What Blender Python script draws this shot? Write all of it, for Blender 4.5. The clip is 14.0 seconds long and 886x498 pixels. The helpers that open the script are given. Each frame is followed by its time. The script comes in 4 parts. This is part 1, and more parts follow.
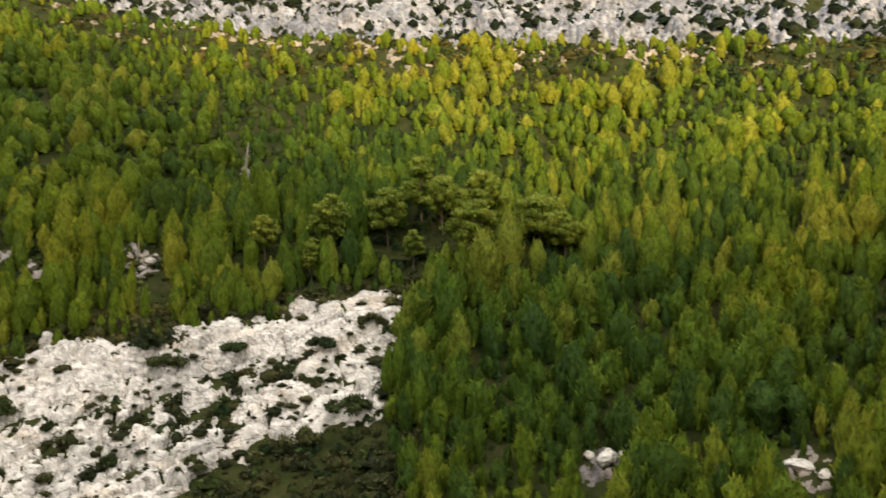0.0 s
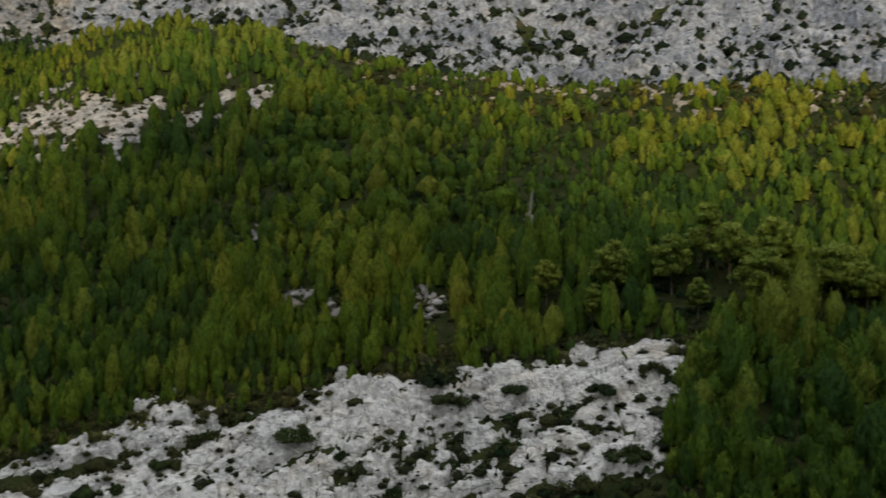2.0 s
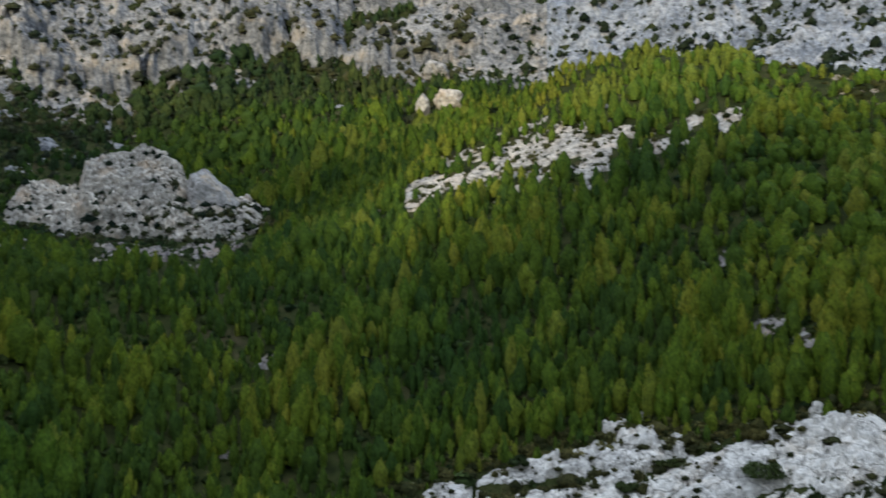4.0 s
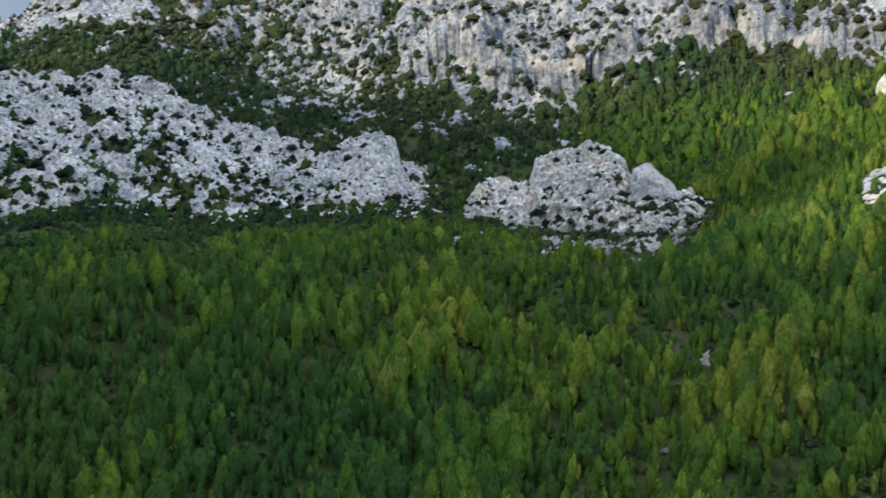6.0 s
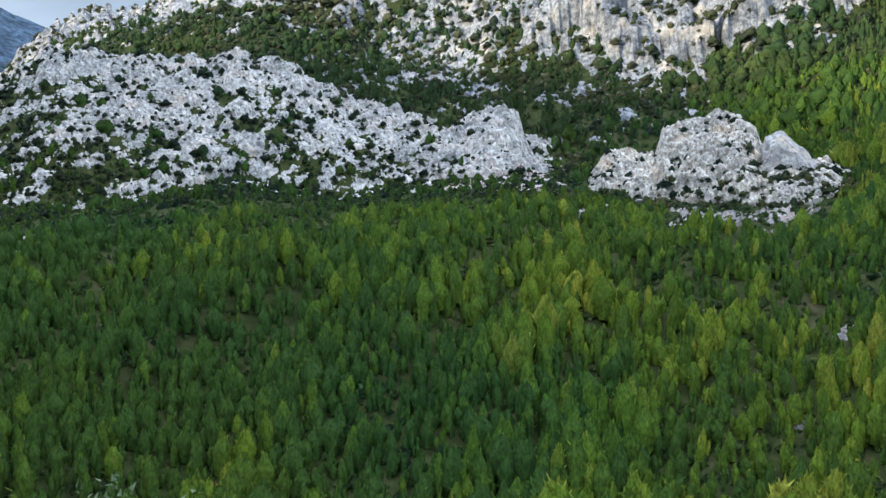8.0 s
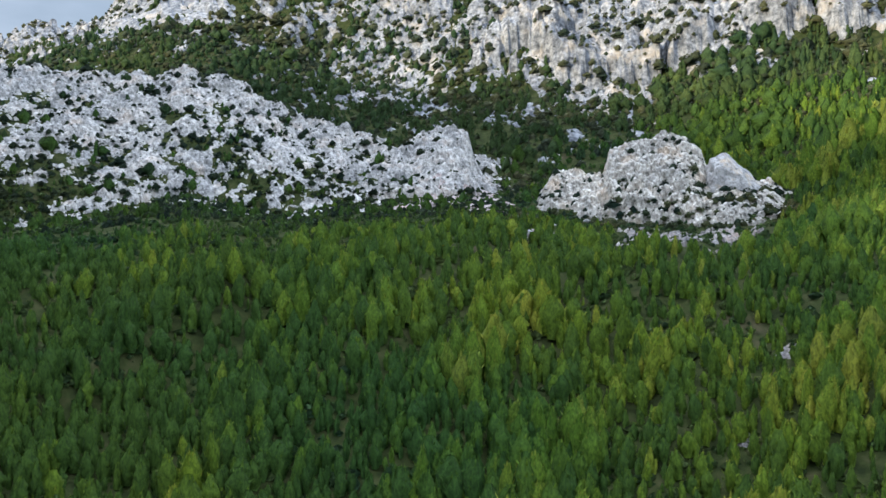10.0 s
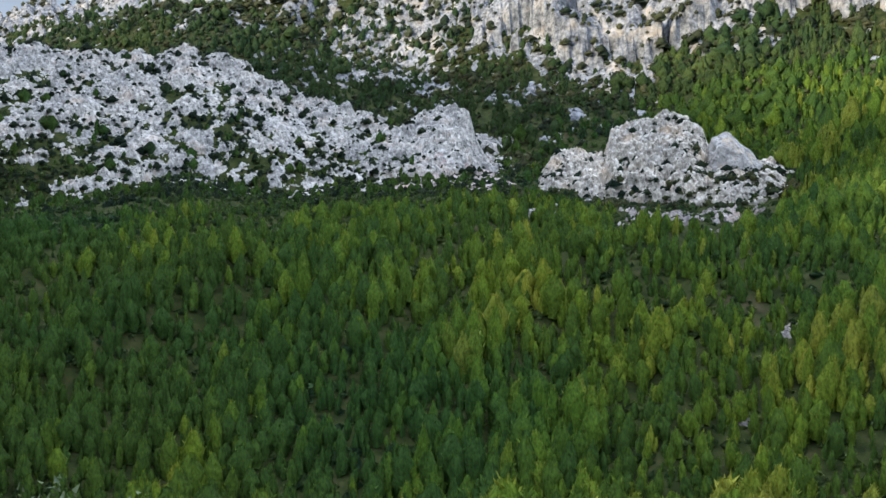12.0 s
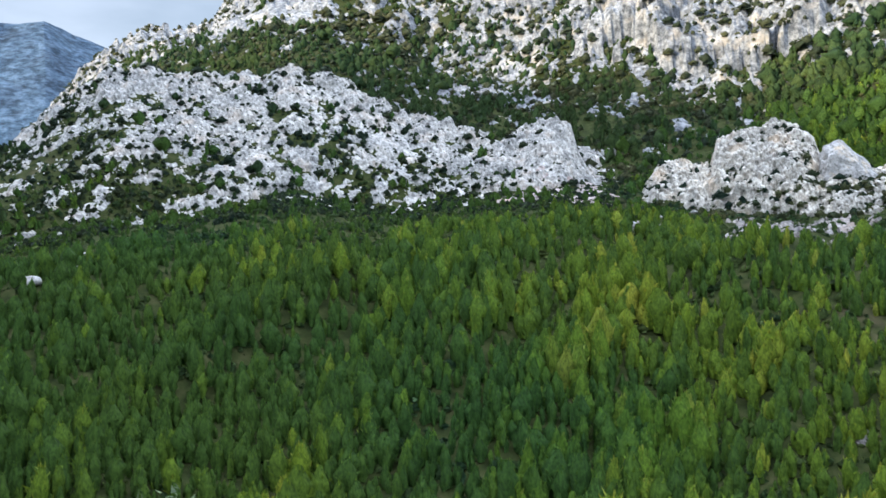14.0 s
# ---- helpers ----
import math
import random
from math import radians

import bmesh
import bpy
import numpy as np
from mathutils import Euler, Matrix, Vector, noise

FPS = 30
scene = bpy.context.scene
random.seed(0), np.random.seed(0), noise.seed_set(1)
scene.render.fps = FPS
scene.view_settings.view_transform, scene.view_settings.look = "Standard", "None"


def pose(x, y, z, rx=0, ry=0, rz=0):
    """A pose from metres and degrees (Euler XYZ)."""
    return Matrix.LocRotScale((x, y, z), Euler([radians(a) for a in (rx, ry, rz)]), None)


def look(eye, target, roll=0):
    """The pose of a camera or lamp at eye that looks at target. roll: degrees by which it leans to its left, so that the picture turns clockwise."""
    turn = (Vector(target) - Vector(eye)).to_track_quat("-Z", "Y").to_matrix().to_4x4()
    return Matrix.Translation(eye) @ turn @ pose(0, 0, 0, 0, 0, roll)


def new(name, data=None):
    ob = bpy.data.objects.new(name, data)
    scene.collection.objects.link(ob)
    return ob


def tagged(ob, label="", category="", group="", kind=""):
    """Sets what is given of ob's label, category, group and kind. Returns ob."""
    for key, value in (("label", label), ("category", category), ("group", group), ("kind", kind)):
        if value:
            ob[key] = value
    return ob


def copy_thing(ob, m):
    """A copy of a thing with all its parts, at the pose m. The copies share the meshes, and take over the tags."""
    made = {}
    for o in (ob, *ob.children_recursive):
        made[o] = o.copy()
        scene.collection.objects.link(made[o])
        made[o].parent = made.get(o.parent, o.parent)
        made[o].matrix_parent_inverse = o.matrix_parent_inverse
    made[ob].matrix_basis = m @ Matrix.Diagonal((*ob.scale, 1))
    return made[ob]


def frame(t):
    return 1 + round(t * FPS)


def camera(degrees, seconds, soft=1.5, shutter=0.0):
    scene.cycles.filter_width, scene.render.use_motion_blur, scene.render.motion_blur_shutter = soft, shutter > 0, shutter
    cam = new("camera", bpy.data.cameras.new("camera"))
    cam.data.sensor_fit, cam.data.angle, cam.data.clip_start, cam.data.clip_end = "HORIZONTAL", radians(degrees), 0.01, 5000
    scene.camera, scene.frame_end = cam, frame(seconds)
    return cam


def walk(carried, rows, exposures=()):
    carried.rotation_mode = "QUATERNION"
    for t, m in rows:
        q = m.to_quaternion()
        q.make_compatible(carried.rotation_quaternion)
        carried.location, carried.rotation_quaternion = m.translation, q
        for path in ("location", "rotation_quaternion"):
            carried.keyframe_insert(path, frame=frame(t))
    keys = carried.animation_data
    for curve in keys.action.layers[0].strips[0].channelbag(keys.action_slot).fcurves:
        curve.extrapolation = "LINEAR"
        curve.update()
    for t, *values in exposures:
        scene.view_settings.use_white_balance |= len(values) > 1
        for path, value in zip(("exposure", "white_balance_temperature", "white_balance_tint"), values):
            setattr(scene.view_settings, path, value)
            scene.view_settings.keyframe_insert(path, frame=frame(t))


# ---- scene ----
EYE = 60.0
cam = camera(47.3, 14.0, soft=1.5, shutter=0.3)
# seconds, yaw to the left, pitch, roll
ROWS = [
    (0.0, -0.00, -4.00, 0.00),
    (0.5, 4.37, -2.79, 0.35),
    (1.0, 7.46, -1.96, 0.17),
    (1.5, 11.06, -1.51, -0.18),
    (2.0, 15.87, -1.47, -0.38),
    (2.5, 22.59, -1.58, -0.46),
    (3.0, 28.63, -1.46, -0.35),
    (3.5, 34.70, -1.05, -0.25),
    (4.0, 41.82, -0.15, -0.29),
    (4.2, 44.60, 0.30, -0.42),
    (6.3, 68.82, -1.33, -0.42),
    (6.5, 70.07, -1.72, -0.30),
    (7.0, 72.33, -2.43, -0.18),
    (7.2, 73.09, -2.63, -0.03),
    (9.3, 73.13, -1.68, 0.15),
    (9.5, 72.41, -1.50, 0.09),
    (10.0, 70.58, -1.12, -0.15),
    (10.5, 69.16, -1.04, -0.30),
    (11.0, 68.96, -1.28, -0.36),
    (11.5, 69.62, -1.72, -0.29),
    (12.0, 70.65, -2.29, -0.15),
    (12.5, 71.71, -2.81, -0.04),
    (13.0, 73.08, -3.09, 0.10),
    (13.5, 74.43, -2.58, 0.20),
    (14.0, 76.42, -1.47, 0.51),
]
# seconds, stops, kelvin, tint: the camera's own exposure and white balance
EXPOSURES = [
    (0.0, 0.28, 8800, 13.0), (0.5, 0.16, 8000, 12.0), (1.0, -0.05, 7400, 10.5), (1.5, -0.60, 7100, 9.5), (2.0, -0.97, 7050, 8.5),
    (2.5, -0.60, 7000, 8.5), (3.0, -0.1, 6900, 9.0), (3.5, -0.05, 6600, 8.0), (4.0, -0.50, 6150, 7.0), (4.2, -0.52, 6100, 7.0),
    (6.3, 0.34, 5750, 8.0), (7.2, 0.55, 5800, 8.0), (9.5, 0.76, 5850, 7.5), (10.5, 0.44, 5960, 10.0), (12, 0.48, 5980, 10.0),
    (13, 0.80, 6000, 10.0), (13.5, 1.05, 6000, 10.0), (14, 0.89, 5950, 9.0),
]


def held(yaw, pitch, roll):
    """The eye goes round the holder's body at arm's length."""
    a = radians(yaw)
    return pose(-0.35 * math.sin(a), 0.35 * math.cos(a), EYE, 90 + pitch, roll, yaw)


walk(cam, [(t, held(yaw, pitch, roll)) for t, yaw, pitch, roll in ROWS], EXPOSURES)

# ---- light ----
SUN_AZ, SUN_EL = 195.0, 18.0      # degrees to the left of the first view, and above the horizon
world = bpy.data.worlds.new("sky")
scene.world = world
world.use_nodes = True
wn, wl = world.node_tree.nodes, world.node_tree.links
wn.clear()
sky = wn.new("ShaderNodeTexSky")
sky.sky_type, sky.sun_disc = "NISHITA", False
sky.sun_elevation, sky.sun_rotation = radians(SUN_EL), radians(-SUN_AZ)
sky.air_density, sky.dust_density, sky.ozone_density = 1.0, 2.0, 1.5
w_geo = wn.new("ShaderNodeTexCoord")
w_map = wn.new("ShaderNodeMapping")
w_map.inputs["Scale"].default_value = (1.0, 1.0, 3.2)
w_noise = wn.new("ShaderNodeTexNoise")
w_noise.inputs["Scale"].default_value, w_noise.inputs["Detail"].default_value = 2.6, 6.0
w_ramp = wn.new("ShaderNodeValToRGB")
w_ramp.color_ramp.elements[0].position, w_ramp.color_ramp.elements[1].position = 0.36, 0.62
w_ramp.color_ramp.elements[0].color, w_ramp.color_ramp.elements[1].color = (0.40, 0.40, 0.40, 1), (0.96, 0.96, 0.96, 1)
w_mul = wn.new("ShaderNodeVectorMath")
w_mul.operation = "SCALE"
w_mul.inputs["Scale"].default_value = 0.15
w_mix = wn.new("ShaderNodeMixRGB")
w_mix.inputs[2].default_value = (1.03, 1.14, 1.32, 1)
w_bg = wn.new("ShaderNodeBackground")
w_bg.inputs["Strength"].default_value = 3.7
w_out = wn.new("ShaderNodeOutputWorld")
wl.new(w_geo.outputs["Generated"], w_map.inputs["Vector"])
wl.new(w_map.outputs["Vector"], w_noise.inputs["Vector"])
wl.new(w_noise.outputs["Fac"], w_ramp.inputs["Fac"])
wl.new(sky.outputs["Color"], w_mul.inputs[0])
wl.new(w_ramp.outputs["Color"], w_mix.inputs["Fac"])
wl.new(w_mul.outputs["Vector"], w_mix.inputs[1])
# the cloud is thin overhead, thick at middle height, and open along the horizon
w_sep = wn.new("ShaderNodeSeparateXYZ")
w_grad = wn.new("ShaderNodeValToRGB")
for _p, _v in ((0.0, 0.13), (0.21, 0.12), (0.36, 0.13), (1.0, 0.82)):
    _k = w_grad.color_ramp.elements[0] if _p == 0 else w_grad.color_ramp.elements[-1] if _p == 1 else w_grad.color_ramp.elements.new(_p)
    _k.position, _k.color = _p, (_v, _v, _v, 1)
w_over = wn.new("ShaderNodeVectorMath")
w_over.operation = "SCALE"
wl.new(w_geo.outputs["Generated"], w_sep.inputs["Vector"])
wl.new(w_sep.outputs["Z"], w_grad.inputs["Fac"])
wl.new(w_mix.outputs["Color"], w_over.inputs[0])
wl.new(w_grad.outputs["Color"], w_over.inputs["Scale"])
wl.new(w_over.outputs["Vector"], w_bg.inputs["Color"])
wl.new(w_bg.outputs["Background"], w_out.inputs["Surface"])

sun = new("sun", bpy.data.lights.new("sun", "SUN"))
sun.data.energy, sun.data.angle, sun.data.color = 3.7, radians(4), (1.0, 0.84, 0.57)
_a, _e = radians(SUN_AZ), radians(SUN_EL)
SUN_WAY = Vector((-math.sin(_a) * math.cos(_e), math.cos(_a) * math.cos(_e), math.sin(_e)))
sun.matrix_world = look(SUN_WAY * 900 + Vector((0, 0, EYE)), (0, 0, EYE))


# ---- materials ----
def material(name):
    m = bpy.data.materials.new(name)
    m.use_nodes = True
    n = m.node_tree.nodes
    return m, n, m.node_tree.links, n["Principled BSDF"]


def noise_node(n, l, scale, detail=5.0, rough=0.55, vec=None):
    t = n.new("ShaderNodeTexNoise")
    t.inputs["Scale"].default_value, t.inputs["Detail"].default_value, t.inputs["Roughness"].default_value = scale, detail, rough
    if vec is not None:
        l.new(vec, t.inputs["Vector"])
    return t.outputs["Fac"]


def ramp(n, l, fac, *stops):
    r = n.new("ShaderNodeValToRGB")
    e = r.color_ramp.elements
    while len(e) < len(stops):
        e.new(0.5)
    for k, (p, c) in zip(e, stops):
        k.position, k.color = p, (*c, 1)
    l.new(fac, r.inputs["Fac"])
    return r.outputs["Color"]


def mixed(n, l, kind, fac, a, b):
    m = n.new("ShaderNodeMixRGB")
    m.blend_type = kind
    for sock, v in zip(m.inputs, (fac, a, b)):
        if isinstance(v, (int, float)):
            sock.default_value = v
        elif isinstance(v, tuple):
            sock.default_value = (*v, 1)
        else:
            l.new(v, sock)
    return m.outputs["Color"]


def bumped(n, l, bsdf, height, strength, distance):
    b = n.new("ShaderNodeBump")
    b.inputs["Strength"].default_value, b.inputs["Distance"].default_value = strength, distance
    l.new(height, b.inputs["Height"])
    l.new(b.outputs["Normal"], bsdf.inputs["Normal"])


def rock_material(name, light, mid, warm, size=1.0, streaky=0.85, stained=0.75, run=(1.0, 1.0, 0.22), grey=0.65, cracks=0.0):
    """Weathered limestone: pale faces, grey lichen, ochre stains, dark cracks."""
    m, n, l, bsdf = material(name)
    pos = n.new("ShaderNodeNewGeometry").outputs["Position"]
    big = noise_node(n, l, 0.045 / size, 4, 0.6, pos)
    fine = noise_node(n, l, 0.5 / size, 7, 0.7, pos)
    stain = noise_node(n, l, 0.09 / size, 5, 0.6, pos)
    c = ramp(n, l, fine, (0.32, tuple(v * 0.33 for v in mid)), (0.46, mid), (0.60, light))
    c = mixed(n, l, "MULTIPLY", grey, c, ramp(n, l, big, (0.38, (0.46, 0.49, 0.54)), (0.58, (1, 1, 1))))
    c = mixed(n, l, "MIX", ramp(n, l, stain, (0.54, (0, 0, 0)), (0.7, (stained, stained, stained))), c, warm)
    pit = noise_node(n, l, 0.8 / size, 3, 0.5, pos)
    line = ramp(n, l, pit, (0.26, (0.3, 0.29, 0.27)), (0.34, (1, 1, 1)))
    c = mixed(n, l, "MULTIPLY", 0.8, c, line)
    # dark lichen and water streaks down the stone, doubling as shade of its clefts
    down = n.new("ShaderNodeVectorMath")
    down.operation = "MULTIPLY"
    down.inputs[1].default_value = run
    l.new(pos, down.inputs[0])
    streak_f = noise_node(n, l, 0.28 / size, 5, 0.7, down.outputs["Vector"])
    c = mixed(n, l, "MULTIPLY", streaky, c, ramp(n, l, streak_f, (0.38, (0.38, 0.40, 0.43)), (0.52, (1, 1, 1))))
    if cracks:
        bed = n.new("ShaderNodeMapping")
        bed.inputs["Rotation"].default_value = (0.0, 0.5, 0.64)
        bed.inputs["Scale"].default_value = (0.085 / size, 0.24 / size, 0.24 / size)
        warp = n.new("ShaderNodeVectorMath")
        warp.operation = "ADD"
        wave = n.new("ShaderNodeTexNoise")
        wave.inputs["Scale"].default_value = 0.35
        spread = n.new("ShaderNodeVectorMath")
        spread.operation = "SCALE"
        spread.inputs["Scale"].default_value = 5.0
        l.new(pos, wave.inputs["Vector"])
        l.new(wave.outputs["Color"], spread.inputs[0])
        l.new(pos, warp.inputs[0])
        l.new(spread.outputs["Vector"], warp.inputs[1])
        l.new(warp.outputs["Vector"], bed.inputs["Vector"])
        cell = n.new("ShaderNodeTexVoronoi")
        cell.feature = "DISTANCE_TO_EDGE"
        cell.inputs["Scale"].default_value = 1.0
        l.new(bed.outputs["Vector"], cell.inputs["Vector"])
        joint = ramp(n, l, cell.outputs["Distance"], (0.012, (0.28, 0.26, 0.24)), (0.05, (1, 1, 1)))
        c = mixed(n, l, "MULTIPLY", cracks, c, joint)
        line = mixed(n, l, "MULTIPLY", 1.0, line, joint)
    l.new(c, bsdf.inputs["Base Color"])
    bsdf.inputs["Roughness"].default_value = 0.92
    bsdf.inputs["Specular IOR Level"].default_value = 0.2
    h = mixed(n, l, "MULTIPLY", 1.0, fine, line)
    bumped(n, l, bsdf, h, 0.7, 0.9 * size)
    return m


def ground_material():
    """Forest floor: dark litter and low scrub, reddish earth, grey stones."""
    m, n, l, bsdf = material("forest_floor")
    pos = n.new("ShaderNodeNewGeometry").outputs["Position"]
    big = noise_node(n, l, 0.03, 5, 0.6, pos)
    mid = noise_node(n, l, 0.25, 6, 0.65, pos)
    fine = noise_node(n, l, 1.3, 6, 0.7, pos)
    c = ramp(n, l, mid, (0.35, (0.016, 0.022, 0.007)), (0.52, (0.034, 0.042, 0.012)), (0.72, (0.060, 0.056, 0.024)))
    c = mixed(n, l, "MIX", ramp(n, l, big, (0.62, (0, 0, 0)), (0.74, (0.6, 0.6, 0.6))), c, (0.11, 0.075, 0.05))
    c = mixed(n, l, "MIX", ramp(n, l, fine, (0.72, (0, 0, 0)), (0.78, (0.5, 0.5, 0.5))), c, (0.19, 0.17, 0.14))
    l.new(c, bsdf.inputs["Base Color"])
    bsdf.inputs["Roughness"].default_value = 0.95
    bsdf.inputs["Specular IOR Level"].default_value = 0.06
    bumped(n, l, bsdf, fine, 0.8, 0.5)
    return m


def foliage_material(name, dark, light, per_object, mid=None):
    """Needles: one tone a tree, with a finer change from tuft to tuft."""
    m, n, l, bsdf = material(name)
    pos = n.new("ShaderNodeNewGeometry").outputs["Position"]
    a = n.new("ShaderNodeAttribute")
    a.attribute_name = "tone"
    tone = a.outputs["Fac"]
    if per_object:
        both = n.new("ShaderNodeMath")
        both.operation = "ADD"
        l.new(n.new("ShaderNodeObjectInfo").outputs["Random"], both.inputs[0])
        l.new(tone, both.inputs[1])
        tone = both.outputs[0]
    streaks = n.new("ShaderNodeVectorMath")
    streaks.operation = "MULTIPLY"
    streaks.inputs[1].default_value = (1.0, 1.0, 0.45)
    l.new(pos, streaks.inputs[0])
    tuft = noise_node(n, l, 1.7, 4, 0.65, streaks.outputs["Vector"])
    stand = noise_node(n, l, 0.012, 3, 0.5, pos)
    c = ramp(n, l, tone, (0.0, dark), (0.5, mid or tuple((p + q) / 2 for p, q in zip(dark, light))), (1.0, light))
    c = mixed(n, l, "MULTIPLY", 0.8, c, ramp(n, l, tuft, (0.36, (0.40, 0.44, 0.44)), (0.62, (1.45, 1.36, 1.12))))
    c = mixed(n, l, "MULTIPLY", 0.8, c, ramp(n, l, stand, (0.35, (0.7, 0.85, 0.9)), (0.65, (1.25, 1.12, 0.85))))
    l.new(c, bsdf.inputs["Base Color"])
    bsdf.inputs["Roughness"].default_value = 0.75
    bsdf.inputs["Specular IOR Level"].default_value = 0.12
    bumped(n, l, bsdf, tuft, 0.6, 0.6)
    tr = n.new("ShaderNodeBsdfTranslucent")
    l.new(c, tr.inputs["Color"])
    mix = n.new("ShaderNodeMixShader")
    mix.inputs["Fac"].default_value = 0.16
    l.new(bsdf.outputs["BSDF"], mix.inputs[1])
    l.new(tr.outputs["BSDF"], mix.inputs[2])
    l.new(mix.outputs["Shader"], n["Material Output"].inputs["Surface"])
    return m


def bark_material(name, a, b):
    m, n, l, bsdf = material(name)
    pos = n.new("ShaderNodeTexCoord").outputs["Object"]
    c = ramp(n, l, noise_node(n, l, 5, 6, 0.7, pos), (0.35, a), (0.65, b))
    l.new(c, bsdf.inputs["Base Color"])
    bsdf.inputs["Roughness"].default_value = 0.9
    bumped(n, l, bsdf, noise_node(n, l, 14, 5, 0.6, pos), 0.6, 0.05)
    return m


M_ROCK = rock_material("pale_limestone", (0.66, 0.615, 0.555), (0.385, 0.36, 0.325), (0.53, 0.43, 0.345), 1.0, 0.55, 0.7, (1.0, 1.0, 0.6), 0.5)
M_SLAB = rock_material("creamy_limestone", (0.85, 0.805, 0.74), (0.69, 0.645, 0.58), (0.68, 0.57, 0.45), 0.8, 0.35, 0.8, (0.5, 0.9, 1.6), 0.25, 0.42)
# bluish base colour puts a shaded look into stone that the sun reaches
M_SLOPE = rock_material("limestone_blued_as_shade", (0.46, 0.485, 0.53), (0.28, 0.297, 0.328), (0.46, 0.40, 0.34), 1.5, 0.65, 0.25, (1.0, 1.0, 0.5), 0.75)
M_SHOULDER = rock_material("smooth_grey_limestone", (0.50, 0.47, 0.44), (0.36, 0.34, 0.315), (0.62, 0.46, 0.29), 0.8, 0.5, 0.9, (1.0, 1.0, 0.3), 0.3)
M_STAINED = rock_material("stained_limestone", (0.47, 0.42, 0.38), (0.29, 0.25, 0.22), (0.38, 0.28, 0.22))
# brighter, warmer copy of the pale limestone, with sunlight put into its colour
M_KNOLL = rock_material("limestone_warmed_as_sunlit", (0.76, 0.70, 0.61), (0.50, 0.45, 0.385), (0.60, 0.46, 0.33), 1.0, 0.5, 0.75, (1.0, 1.0, 0.6), 0.35)
M_PINK = rock_material("pinkish_rubble", (0.58, 0.49, 0.44), (0.40, 0.32, 0.28), (0.46, 0.31, 0.24), 0.8, 0.4)
M_SAND = rock_material("sandy_limestone_rubble", (0.50, 0.44, 0.36), (0.36, 0.31, 0.245), (0.42, 0.32, 0.24), 0.8, 0.3)
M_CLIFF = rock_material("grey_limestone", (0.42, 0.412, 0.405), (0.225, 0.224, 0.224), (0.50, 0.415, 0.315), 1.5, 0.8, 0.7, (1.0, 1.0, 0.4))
# blue of this rock is painted haze of the distance
M_FAR = rock_material("far_rock_blued_for_haze", (0.10, 0.145, 0.20), (0.040, 0.068, 0.10), (0.055, 0.085, 0.11), 9.0, 0.7, 0.5, (1.0, 1.0, 0.5), 0.7)
M_GROUND = ground_material()
M_PINE = foliage_material("pine_needles", (0.054, 0.106, 0.025), (0.27, 0.285, 0.050), True, (0.124, 0.200, 0.024))
M_FOREST = foliage_material("pine_forest_needles", (0.054, 0.106, 0.025), (0.27, 0.285, 0.050), False, (0.124, 0.200, 0.024))
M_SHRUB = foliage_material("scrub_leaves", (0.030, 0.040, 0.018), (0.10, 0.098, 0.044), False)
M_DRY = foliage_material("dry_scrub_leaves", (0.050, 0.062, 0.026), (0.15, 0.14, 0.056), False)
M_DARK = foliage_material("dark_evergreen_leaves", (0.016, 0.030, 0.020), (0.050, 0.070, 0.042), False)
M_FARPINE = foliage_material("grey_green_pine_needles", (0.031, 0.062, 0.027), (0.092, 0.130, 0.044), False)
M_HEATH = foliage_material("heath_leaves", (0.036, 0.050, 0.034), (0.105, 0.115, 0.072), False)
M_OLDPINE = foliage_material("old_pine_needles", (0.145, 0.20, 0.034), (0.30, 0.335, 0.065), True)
M_BUSH = foliage_material("evergreen_bush_leaves", (0.032, 0.052, 0.022), (0.105, 0.100, 0.042), True, (0.055, 0.080, 0.030))
M_OLIVE = foliage_material("grey_green_leaves", (0.11, 0.14, 0.075), (0.22, 0.25, 0.15), True)
M_BARK = bark_material("pine_bark", (0.10, 0.075, 0.055), (0.24, 0.19, 0.15))
M_DEAD = bark_material("bleached_dead_wood", (0.25, 0.22, 0.19), (0.45, 0.42, 0.38))


# ---- fields of noise over the plan ----
rng = np.random.default_rng(7)
_perm = rng.random((256, 256))


def value_noise(x, y):
    i, j = np.floor(x).astype(int), np.floor(y).astype(int)
    u, v = x - i, y - j
    u, v = u * u * (3 - 2 * u), v * v * (3 - 2 * v)
    g = lambda a, b: _perm[a % 256, b % 256]
    return (g(i, j) * (1 - u) + g(i + 1, j) * u) * (1 - v) + (g(i, j + 1) * (1 - u) + g(i + 1, j + 1) * u) * v


def fbm(x, y, octaves=4, gain=0.5):
    """About -1 to 1."""
    s, a, k = 0.0, 1.0, 0.0
    for o in range(octaves):
        s = s + a * (2 * value_noise(x + 17.3 * o, y + 9.1 * o) - 1)
        k += a
        x, y, a = x * 2.03, y * 2.03, a * gain
    return s / k


